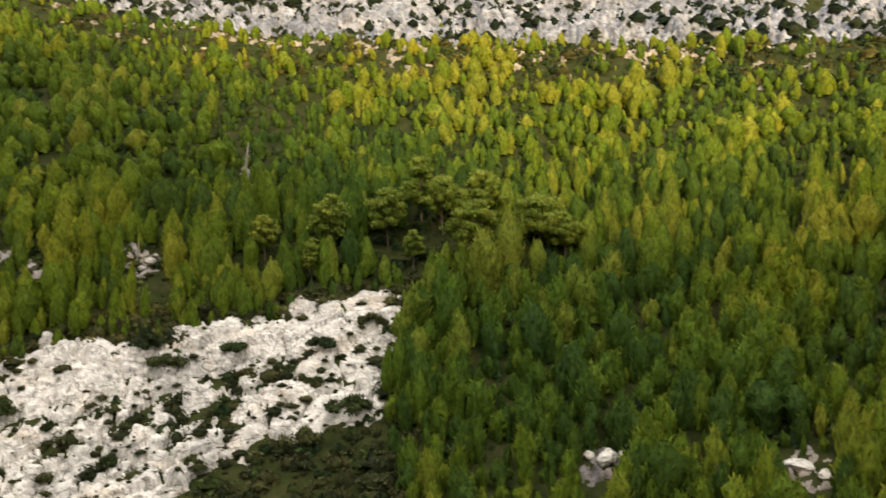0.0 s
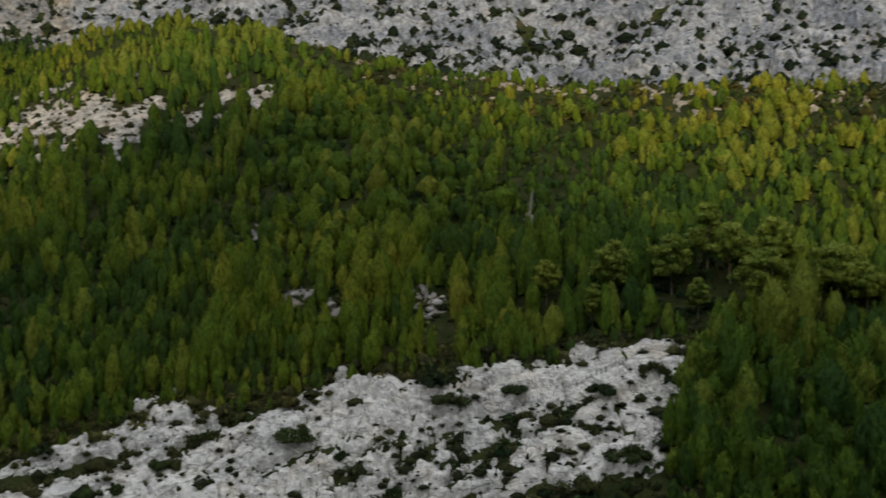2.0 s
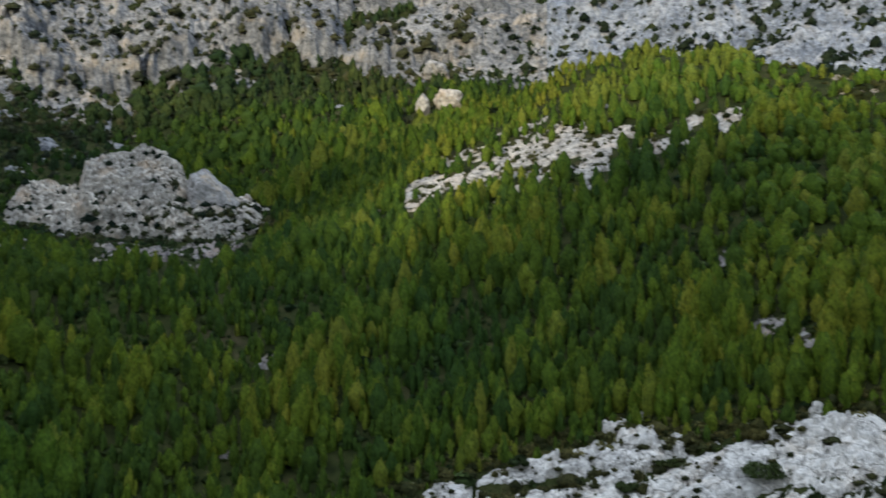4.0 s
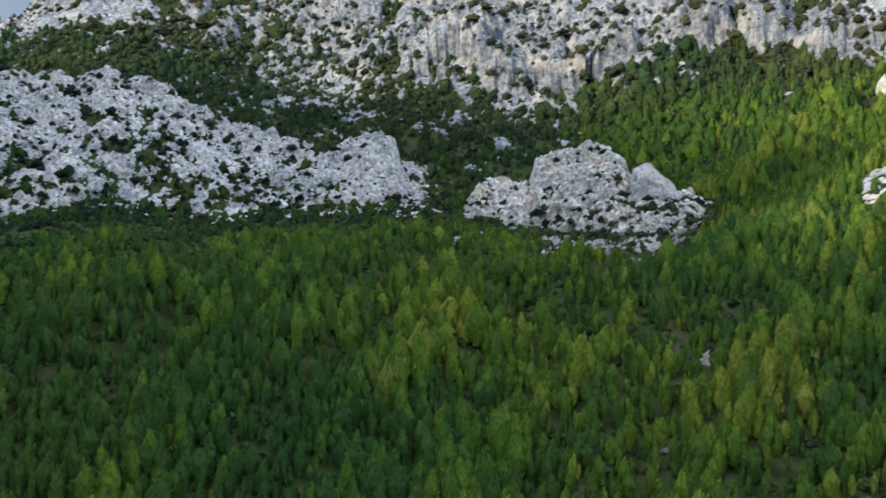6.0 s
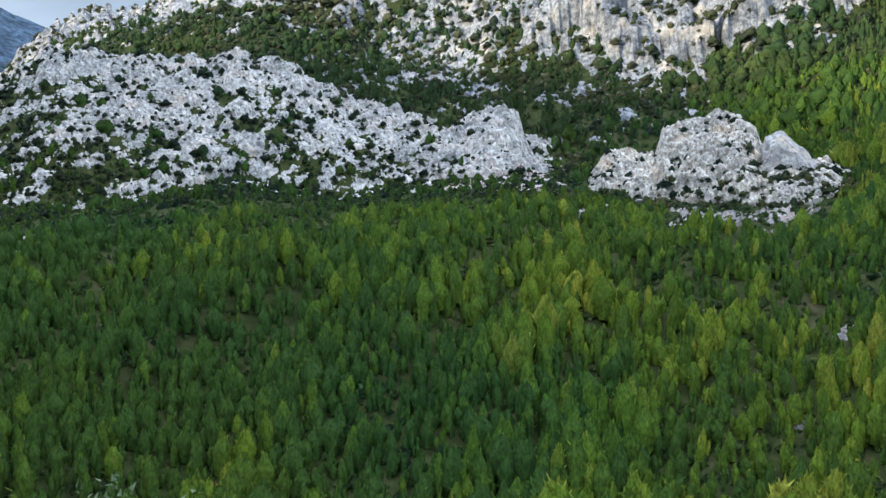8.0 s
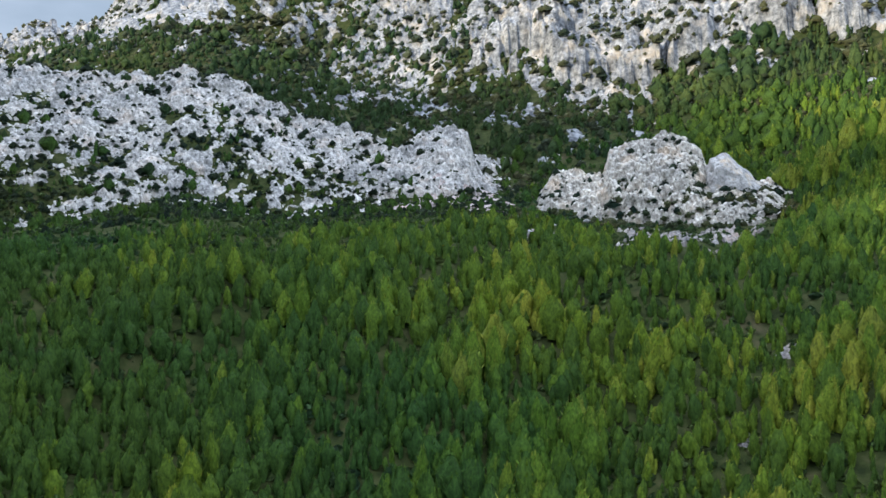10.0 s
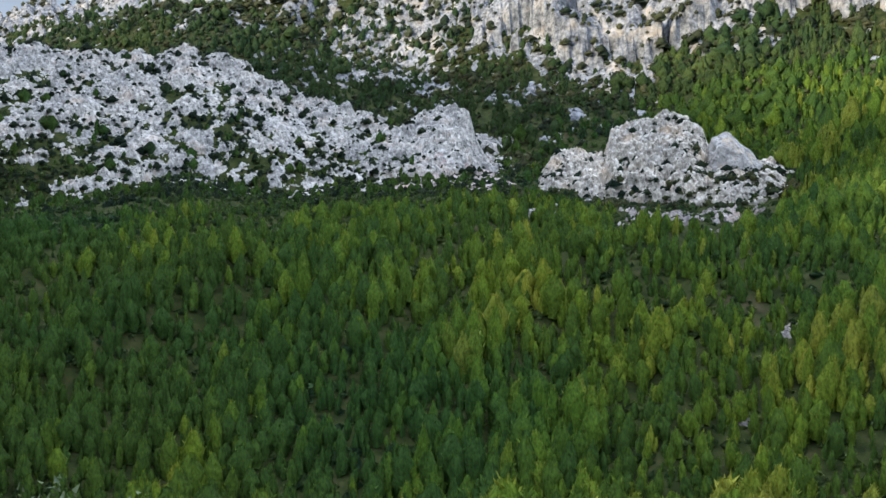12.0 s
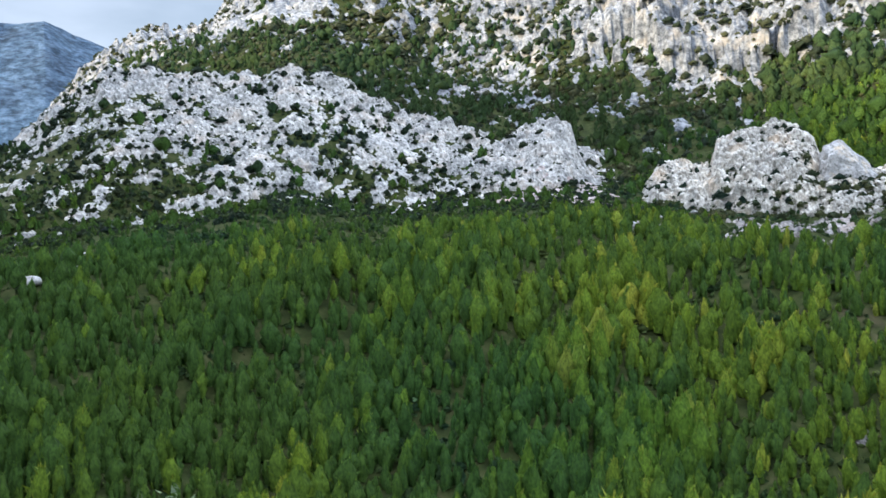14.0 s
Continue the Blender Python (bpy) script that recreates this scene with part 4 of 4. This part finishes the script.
    h *= np.where((r < 330) & ((az > 26) | (r < 235)), 1.12, np.where(az < 22, 0.88, 1.0)) * np.where((az < 40) & (r > 385), 0.8, 1.0) * np.where(brow, 0.75, 1.0) * np.where((az > 36) & (az < 61) & (r > 435), 1.45, 1.0)
    turn = rng.uniform(0, 6.28, len(r))
    z = land(az, r) + EYE - 0.3
    order = np.argsort(r + np.where((az > -22) & (az < 100), 0, 500))
    own = order[:290]
    rest = np.setdiff1d(np.arange(len(r)), own)
    high = (np.clip((r[rest] - 470) / 110, 0, 1) * np.clip((az[rest] - 58) / 8, 0, 1) > rng.random(len(rest))) | (r[rest] > 600)
    hill, rest = rest[high], rest[~high]
    near_r, mid_r, far_r = rest[r[rest] < 195], rest[(r[rest] >= 195) & (r[rest] < 400)], rest[r[rest] >= 400]
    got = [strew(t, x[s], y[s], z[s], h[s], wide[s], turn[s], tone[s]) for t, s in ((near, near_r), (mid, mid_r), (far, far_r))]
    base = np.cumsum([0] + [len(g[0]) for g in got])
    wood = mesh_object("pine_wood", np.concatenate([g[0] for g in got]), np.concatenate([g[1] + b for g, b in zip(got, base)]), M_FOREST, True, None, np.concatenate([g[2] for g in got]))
    tagged(wood, "dense wood of young green pines covering the slopes", "forest", kind="stuff")
    v, f, t = strew(far, x[hill], y[hill], z[hill], h[hill], wide[hill], turn[hill], np.clip(tone[hill] + 0.25, 0, 1))
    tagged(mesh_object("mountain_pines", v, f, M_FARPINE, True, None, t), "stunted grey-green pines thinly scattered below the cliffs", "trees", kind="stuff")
    # the nearest pines, each a thing of its own
    kinds = []
    for k, (v, f, change) in enumerate(near[:10]):
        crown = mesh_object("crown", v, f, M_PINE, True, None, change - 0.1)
        trunk = trunk_mesh(500 + k, 0.9, 0.022, limbs=2)
        root = new("pine_tree")
        crown.parent = trunk.parent = root
        tagged(root, "young green pine with a dense pointed crown on the slope", "tree", "pines on the slope")
        kinds.append(root)
    for q, i in enumerate(own):
        m = pose(x[i], y[i], z[i], 0, 0, math.degrees(turn[i]))
        k = kinds[q % 10]
        ob = k if q < 10 else copy_thing(k, m)
        ob.matrix_basis = m @ Matrix.Diagonal((h[i] * wide[i], h[i] * wide[i], h[i], 1))


def trunk_mesh(seed, height, radius, name="trunk", mat=None, limbs=5):
    """A tapered, slightly bent trunk with a few limbs."""
    gen = np.random.default_rng(seed)
    bm = bmesh.new()

    def limb(a, b, r0, r1, bend):
        rings = []
        for s in range(4):
            u = s / 3
            c = a.lerp(b, u) + bend * (u * (1 - u))
            rad = r0 + (r1 - r0) * u
            rings.append([bm.verts.new(c + Vector((math.cos(q * 1.2566) * rad, math.sin(q * 1.2566) * rad, 0))) for q in range(5)])
        for lo, hi in zip(rings, rings[1:]):
            for q in range(5):
                bm.faces.new((lo[q], lo[(q + 1) % 5], hi[(q + 1) % 5], hi[q]))
        bm.faces.new(rings[-1])
    top = Vector((*gen.normal(size=2) * 0.03 * height, height))
    limb(Vector((0, 0, -0.04 * height)), top, radius, radius * 0.25, Vector((*gen.normal(size=2) * 0.08 * height, 0)))
    for k in range(limbs):
        u = 0.3 + 0.55 * k / max(limbs, 1)
        a = k * 2.4 + gen.uniform(0, 1)
        c = top * u
        out = height * (0.24 * (1.1 - u))
        limb(c, c + Vector((math.cos(a) * out, math.sin(a) * out, out * 0.45)), radius * 0.4, radius * 0.12, Vector((0, 0, 0.02)))
    me = bpy.data.meshes.new(name)
    bm.to_mesh(me)
    bm.free()
    me.materials.append(mat or M_BARK)
    return new(name, me)


def reach(az, angle, r0, r1):
    """How far off the slope lies at that angle under the horizon."""
    r = np.linspace(r0, r1, 200)
    return float(r[np.argmin(np.abs(slope_angle(np.full(200, float(az)), r) - angle))])


def leaf_pad(gen, c, rad, flat, leaves, size):
    """A pad of needles at the end of a limb: a flattened mass feathered all round. Vertices, triangles, change of tone."""
    v, f = lathe(gen, [(-0.7, 0.3 * rad), (-0.2, 0.62 * rad), (0.3, 0.58 * rad), (0.7, 0.15 * rad)], 5, (0, 0))
    v = v * np.array([1, 1, rad * flat]) + c
    n = len(v)
    v, f = joined(v, f, tuft_cloud(gen, [(c, rad)], leaves, size, flat))
    # core toned darker than the feathering, standing in for shade within the pad
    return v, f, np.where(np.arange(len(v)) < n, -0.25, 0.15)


def build_tall_pines():
    """Old pines with bare trunks and layered crowns of flat needle pads, above the slab."""
    for k, (a, under, h, broad) in enumerate(OLD_PINES):
        gen = np.random.default_rng(900 + k)
        root = new("tall_pine")
        tiers, crown = 5, None
        for q in range(tiers):
            u = 0.44 + 0.5 * q / (tiers - 1)
            w = broad * math.sin(math.pi * (0.28 + 0.66 * (u - 0.44) / 0.5)) ** 0.8
            count = 6 if q < tiers - 1 else 3
            for p in range(count):
                b = p * 6.283 / count + 0.7 * q + gen.uniform(-0.35, 0.35)
                d = w * gen.uniform(0.45, 0.95)
                v, f, t = leaf_pad(gen, np.array([math.cos(b) * d, math.sin(b) * d, u + gen.uniform(-0.06, 0.06)]), gen.uniform(0.10, 0.18) * broad / 0.35, 0.62, 85, 0.024)
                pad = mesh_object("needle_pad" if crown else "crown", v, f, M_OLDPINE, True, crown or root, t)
                crown = crown or pad
        trunk = trunk_mesh(950 + k, 0.92, 0.02, limbs=9)
        trunk.parent = root
        d = reach(a, under, 150, 300)
        x, y = plan(a, d)
        root.matrix_basis = pose(float(x), float(y), float(land(a, d)) + EYE, 0, 0, k * 77) @ Matrix.Diagonal((h, h, h, 1))
        tagged(root, "tall old pine with a bare trunk and layered dark crown", "tree", "old pines above the slab")


def shrub(seed, n, leaves):
    """A low round bush, 1 high and about 1.4 wide."""
    gen = np.random.default_rng(seed)
    vs, fs, c = [], [], 0
    for k in range(3 if n > 5 else 1):
        w, h = gen.uniform(0.38, 0.62), gen.uniform(0.55, 1.0)
        v, f = lathe(gen, [(0.0, w * 0.85), (0.45 * h, w), (h * 0.95, w * 0.25)], n, (0, 0))
        vs.append(v + np.array([gen.uniform(-0.5, 0.5), gen.uniform(-0.5, 0.5), 0]) * (k > 0))
        fs.append(f + c)
        c += len(v)
    v, f = np.concatenate(vs), np.concatenate(fs)
    lobes = [(np.array([gen.uniform(-0.4, 0.4), gen.uniform(-0.4, 0.4), gen.uniform(0.3, 0.7)]), 0.3) for _ in range(leaves // 5)]
    inner = len(v)
    v, f = joined(v, f, tuft_cloud(gen, lobes, 5, 0.16 if leaves < 20 else 0.11, 0.8))
    # inner mounds toned darker than the leaf plates, as shade inside the bush
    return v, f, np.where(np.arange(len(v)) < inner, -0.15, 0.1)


def lift(az, r):
    """The height of whatever stone or ground lies there."""
    x, y = plan(az, r)
    add = np.zeros(len(az))
    for f, a0, a1, r0, r1 in ((slab, 1.5, 46, 140, 225), (streak, 23, 46, 300, 440), (knoll, 50, 66, 424, 496), (knoll_foot, 53, 61, 330, 440), (west_rib, 66.3, 109.4, 438, 638)):
        s = (az > a0) & (az < a1) & (r > r0) & (r < r1)
        if s.any():
            add[s] = np.maximum(add[s], f(az[s], r[s], x[s], y[s]))
    s = r > 400
    if s.any():
        add[s] = np.maximum(add[s], cliffs(az[s][:, None], r[s][:, None], x[s][:, None], y[s][:, None])[:, 0])
    return land(az, r) + add


def build_scrub():
    full = [shrub(40 + k, 5, 40) for k in range(10)]
    light = [shrub(60 + k, 4, 5) for k in range(8)]
    sets = (("slab_scrub", "low dark bushes in the joints of the pale slab", (1.5, 46, 140, 224, 1.7), 0.7, 0.3, 1.3),
            ("ridge_scrub", "dark round bushes dotted over the white ridge", (50, 102, 425, 600, 2.8), 0.85, 1.2, 3.0),
            ("mountain_scrub", "dark scrub in the gullies of the grey mountainside", (40, 100, 430, 800, 4.7), 1.3, 1.7, 4.0),
            ("slope_scrub", "dark round bushes dotted over the bluish-white slope", (-26, 40, 360, 660, 5.0), 1.15, 1.2, 4.2),
            ("spur_scrub", "dark scrub on the mountain's last spur", (84, 100, 840, 1060, 5.5), 0.8, 1.6, 3.8),
            ("streak_scrub", "bushes among the rocks of the wooded hillside", (22, 46, 300, 440, 2.6), 1.5, 0.8, 2.0),
            ("slab_thicket", "dense dark bushes at the edges and hollows of the slab", (2, 42, 139, 200, 2.4), 1.5, 1.0, 2.6),
            ("slab_margin", "dry brownish bushes along the upper edge of the slab", (1.5, 46, 150, 222, 1.45), 2.0, 0.8, 2.3),
            ("knoll_thicket", "dark green bushes crowding the foot of the knoll", (51, 67, 420, 458, 2.6), 1.0, 1.4, 3.4),
            ("crest_scrub", "olive and brownish bushes scattered along the crest", (-26, 25, 280, 450, 3.0), 0.95, 0.9, 2.8),
            ("heath", "dark low heath and bushes between the wood and the ridge", (51, 104, 335, 500, 2.8), 1.6, 0.9, 2.5),
            ("undergrowth", "low grey-green undergrowth between the pines", (-26, 102, 138, 330, 3.1), 0.7, 1.0, 2.6))
    for name, label, (a0, a1, r0, r1, step), share, h0, h1 in sets:
        small = light if name in ("mountain_scrub", "slope_scrub", "crest_scrub", "spur_scrub", "undergrowth", "heath", "ridge_scrub") else full
        az, r = scatter(a0, a1, r0, r1, step)
        x, y = plan(az, r)
        want = (rng.random(len(az)) < share * np.clip(1 + (4.5 if name == "slab_scrub" else 2.2) * fbm(x / (step * 4.5), y / (step * 4.5), 3), 0.12, 2.4))
        if name == "slab_thicket":
            want &= slab(az, r, x, y) < 0.3
        elif name == "slab_margin":
            over = slope_angle(az, r) - knots(az, (2.2, -7.4), (8.8, -7.6), (12, -8.1), (18, -8.2), (20.4, -9.1), (25.5, -10.1), (31, -10.3), (35, -11.5), (42, -12.9), (46, -14.5))
            want &= (slab(az, r, x, y) < 0.3) & (over > -0.9) & (over < 1.3)
        elif name == "slab_scrub":
            want &= rng.random(len(az)) < np.where(slab(az, r, x, y) > 0.5, 0.8, 0.5)
        elif name == "heath":
            want &= ~bare_rock(az, r) & (r > knots(az, (51, 350), (61, 350), (63, 415), (68, 394), (72, 366), (76, 342), (80, 336), (84, 346), (90, 352), (103, 340)))
        elif name == "knoll_thicket":
            want &= rng.random(len(az)) < np.where(knoll(az, r, x, y) > 0.3, np.clip(1.2 - (r - 430) / 18, 0.1, 1), 0.8)
        elif name == "crest_scrub":
            want &= np.abs(r - levels(az)[6][0] - 10) < 40
        elif name == "spur_scrub":
            want &= True
        elif name == "slope_scrub":
            want &= r > levels(az)[6][0] + 6
        elif name == "mountain_scrub":
            high = cliffs(az[:, None], r[:, None], x[:, None], y[:, None])[:, 0]
            want &= (rng.random(len(az)) < np.where(high > 0.5, 0.85, 1.0)) & (r > levels(az)[7][0] - 20)
        elif name == "ridge_scrub":
            hollow = np.where(az > 66.3, west_rib(az, r, x, y), knoll(az, r, x, y))
            want &= (hollow < 0.4) | (rng.random(len(az)) < np.clip(0.95 - (r - 460) / 160, 0.5, 0.95))
            want &= r < np.where(az > 66.3, west_crest(az) + 4, 474)
            want &= (west_body(az, r) > -900) | (knoll_body(az, r) > -900) | (az > 66)
        elif name != "undergrowth":
            want &= bare_rock(az, r) | (np.abs(streak(az, r, x, y)) < 1.2)
        else:
            want &= ~bare_rock(az, r)
        az, r, x, y = az[want], r[want], x[want], y[want]
        n = len(az)
        h = np.minimum(rng.uniform(h0, h1, n) * rng.lognormal(-0.25, 0.5, n), h1 * 1.3)
        if name == "slope_scrub":
            h = h * np.clip(1.8 - (r - levels(az)[6][0]) / 110, 1.1, 1.7)
        elif name == "mountain_scrub":
            h = h * (1 + 0.6 * np.exp(-((r - levels(az)[8][0] - 15) / 45) ** 2))
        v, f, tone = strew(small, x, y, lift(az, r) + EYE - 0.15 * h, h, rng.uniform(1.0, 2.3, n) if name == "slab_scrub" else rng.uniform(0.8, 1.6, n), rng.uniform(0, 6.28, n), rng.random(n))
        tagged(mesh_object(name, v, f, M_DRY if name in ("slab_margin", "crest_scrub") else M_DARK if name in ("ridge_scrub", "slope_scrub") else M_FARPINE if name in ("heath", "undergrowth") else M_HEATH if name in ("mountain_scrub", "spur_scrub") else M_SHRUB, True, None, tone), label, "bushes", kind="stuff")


def slab_bush(seed, az, angle, wide, high):
    """An evergreen bush of several mounds that spreads from a joint of the slab."""
    gen = np.random.default_rng(seed)
    r = reach(az, angle, 140, 224)
    root = new("evergreen_bush")
    lobes = []
    for k in range(11):
        a, d = gen.uniform(0, 6.28), math.sqrt(gen.uniform(0, 1)) * 0.4
        lobes.append((np.array([math.cos(a) * d * wide, math.sin(a) * d * wide * 0.8, high * (0.62 - 0.9 * d) * gen.uniform(0.6, 1.1)]), gen.uniform(0.13, 0.2) * wide))
    inner = [(c, rad * 0.7) for c, rad in lobes]
    tris = np.concatenate([tuft_cloud(gen, lobes, 75, 0.24, 0.7 * high / wide + 0.25), tuft_cloud(gen, inner, 30, 0.45, 0.7 * high / wide + 0.25)])
    tris[:, :, 2] = np.maximum(tris[:, :, 2], -0.4)
    soup("leaves", tris, M_BUSH, root)
    stem = trunk_mesh(seed + 7, high * 0.6, 0.12, "stem", M_DEAD, 4)
    stem.parent = root
    x, y = plan(az, r)
    z = float(lift(np.array([float(az)]), np.array([r]))[0])
    root.matrix_basis = pose(float(x), float(y), z + EYE - 0.15, 0, 0, az)
    tagged(root, "dark evergreen bush spreading over the pale slab", "bush", "bushes on the slab")


for _k, _b in enumerate(((16.5, -9.8, 7, 6), (15.4, -10.7, 8, 3), (24.1, -12.5, 11, 3.5), (11.6, -10.0, 6, 2.6), (11.1, -11.0, 5, 2.2), (18.4, -15.5, 4, 2.8), (6.8, -9.9, 6, 3), (5.2, -13.3, 8, 5),
                         (8.0, -14.7, 9, 4.5), (3.3, -11.0, 4.5, 2), (4.1, -8.7, 4.5, 3), (8.7, -10.7, 4, 1.6), (24.6, -10.6, 6, 3), (14.1, -15.6, 5, 2.2), (7.2, -11.8, 3.5, 1.5), (21.5, -13.4, 3, 1.5),
                         (2.9, -9.1, 4, 2.5), (7.4, -6.6, 5, 2.5), (2.8, -6.1, 6, 2.5), (33.7, -14.8, 4, 3), (29.2, -12.1, 5, 2.5), (31.5, -13.5, 5, 2.5), (37.4, -12.6, 5, 3))):
    slab_bush(600 + 20 * _k, *_b)

build_clearings()
build_tall_pines()
build_wood()
build_scrub()


# ---- single things ----
def boulder(az, r, size, seed, label, sink=0.25, mat=None, planes=()):
    """A weathered block: a ball of stone cut by planes, pitted by noise."""
    gen = np.random.default_rng(seed)
    bm = bmesh.new()
    bmesh.ops.create_icosphere(bm, subdivisions=5 if planes else 4 if size[0] > 3 else 3, radius=1.0)
    cuts = [(Vector(p[:3]).normalized(), p[3]) for p in planes] or [(Vector(gen.normal(size=3)).normalized(), gen.uniform(0.62, 0.9)) for _ in range(9)]
    for v in bm.verts:
        p = v.co.copy()
        for nrm, d in cuts:
            over = p.dot(nrm) - d
            if over > 0:
                p -= nrm * over * 0.9
        p *= 1 + (0.11 if planes else 0.12) * noise.fractal(p * 2.5 + Vector((seed, 0, 0)), 0.8, 2.0, 4)
        v.co = Vector((p.x * size[0], p.y * size[1], p.z * size[2]))
    me = bpy.data.meshes.new("boulder")
    bm.to_mesh(me)
    bm.free()
    me.materials.append(mat or M_ROCK)
    ob = new("boulder", me)
    x, y = plan(az, r)
    g = float(lift(np.array([float(az)]), np.array([float(r)]))[0])
    ob.matrix_basis = pose(float(x), float(y), g + EYE + size[2] * (1 - 2 * sink), 0, 0, az if planes else seed * 40)
    return tagged(ob, label, "boulder", "boulders")


boulder(41.5, 552, (8.5, 7, 8), 1, "big rounded pale boulder at the edge of the pines", 0.2, M_KNOLL)
boulder(42.95, 552, (4.2, 4, 8), 2, "upright pale boulder beside a larger one", 0.15, M_KNOLL)
boulder(44.6, 545, (5, 4, 3), 3, "low pale boulder among the pines")
boulder(42.2, 622, (10, 8, 9), 4, "rounded grey boulder at the mountain's foot")
boulder(54.7, 458, (13.5, 9, 13), 5, "smooth grey rock shoulder leaning on the knoll, stained ochre", 0.50, M_SHOULDER,
        ((0.72, -0.25, 0.65, 0.42), (-0.9, -0.3, 0.2, 0.72), (0.1, -0.95, 0.25, 0.6), (-0.35, -0.5, 0.8, 0.78)))
boulder(-9.4, 151.5, (2.4, 1.5, 1.5), 6, "white limestone block among the pines", 0.38, M_SLAB)
boulder(-8.3, 152, (1.1, 1.0, 0.8), 7, "small white stone among the pines", 0.3, M_SLAB)
boulder(-10.3, 152, (1.2, 1.0, 0.8), 12, "small white stone among the pines", 0.3, M_SLAB)
boulder(-19.5, 151.5, (2.6, 1.3, 1.0), 13, "white limestone block among the pines", 0.35, M_SLAB)
boulder(-21.0, 150, (1.6, 1.1, 0.8), 15, "white limestone block among the pines", 0.35, M_SLAB)
boulder(-22.6, 148, (2.4, 1.4, 1.1), 16, "white limestone block among the pines", 0.35, M_SLAB)
boulder(50.4, 263, (1.1, 0.9, 0.7), 8, "white stone in a small clearing")
boulder(53.8, 225, (0.8, 0.7, 0.6), 9, "white stone in a gap of the wood")
boulder(65.9, 395, (3.0, 2.2, 1.8), 10, "white rock below the ridge")
for _a, _d, _w, _k in ((99.4, 372, 3.4, 21), (98.9, 374, 2.0, 22), (96.6, 376, 3.2, 23), (95.9, 378, 1.8, 24), (98.6, 318, 3.0, 25), (96.2, 332, 2.4, 26), (97.4, 325, 1.6, 27), (64.9, 397, 2.2, 28), (66.6, 400, 1.6, 29), (65.5, 404, 1.5, 41), (64.9, 412, 1.9, 42), (64.3, 419, 1.3, 43), (63.7, 425, 2.1, 44), (63.1, 431, 1.4, 45), (62.5, 435, 1.8, 46)):
    boulder(_a, _d, (_w, _w * 0.8, _w * 0.6), _k, "white limestone block in the low scrub")
for _a, _d, _w, _k in ((16.2, 219, 1.5, 31), (16.6, 217, 1.1, 32), (15.9, 221, 0.9, 33), (22.1, 224, 1.6, 34), (21.6, 225, 0.8, 35), (24.2, 232, 1.2, 36), (52.0, 257, 0.8, 37), (51.4, 258, 0.6, 38), (64.9, 199, 1.2, 39)):
    boulder(_a, _d, (_w, _w * 0.8, _w * 0.55), _k, "pale stone lying in a small clearing")
boulder(51.0, 188, (2.4, 1.5, 1.1), 11, "flat white rock at the edge of the wood")


def near_bush(az, r, top, seed):
    """A grey-green wild olive close below the viewer: stems and many narrow pale leaves."""
    gen = np.random.default_rng(seed)
    x, y = plan(az, r)
    g = float(land(az, r))
    h = r * math.tan(radians(top)) - g
    root = new("wild_olive")
    lobes = [(np.array([gen.normal() * 0.16, gen.normal() * 0.16, gen.uniform(0.45, 0.93)]), gen.uniform(0.06, 0.13)) for _ in range(34)]
    soup("crown", tuft_cloud(gen, lobes, 40, 0.014, 1.3), M_OLIVE, root)
    stem = trunk_mesh(seed + 1, 0.8, 0.018, "stem", M_DEAD, 6)
    stem.parent = root
    root.matrix_basis = pose(float(x), float(y), g + EYE, 0, 0, seed * 31) @ Matrix.Diagonal((h, h, h, 1))
    tagged(root, "wild olive bush with pale grey-green leaves on the bank", "bush", "bushes on the bank")


near_bush(91.3, 11.0, -14.7, 71)
near_bush(88.6, 12.0, -15.5, 72)


def dead_pine(az, r, h, seed):
    """A bleached snag with bare limbs."""
    x, y = plan(az, r)
    ob = trunk_mesh(seed, 1.0, 0.05, "dead_pine", M_DEAD, 14)
    ob.matrix_basis = pose(float(x), float(y), float(land(az, r)) + EYE, 6, 4, seed) @ Matrix.Diagonal((h, h, h, 1))
    tagged(ob, "bleached bare dead pine among the green trees", "dead tree")


dead_pine(11.0, 251, 7.5, 81)
dead_pine(16.9, 219, 5.0, 82)
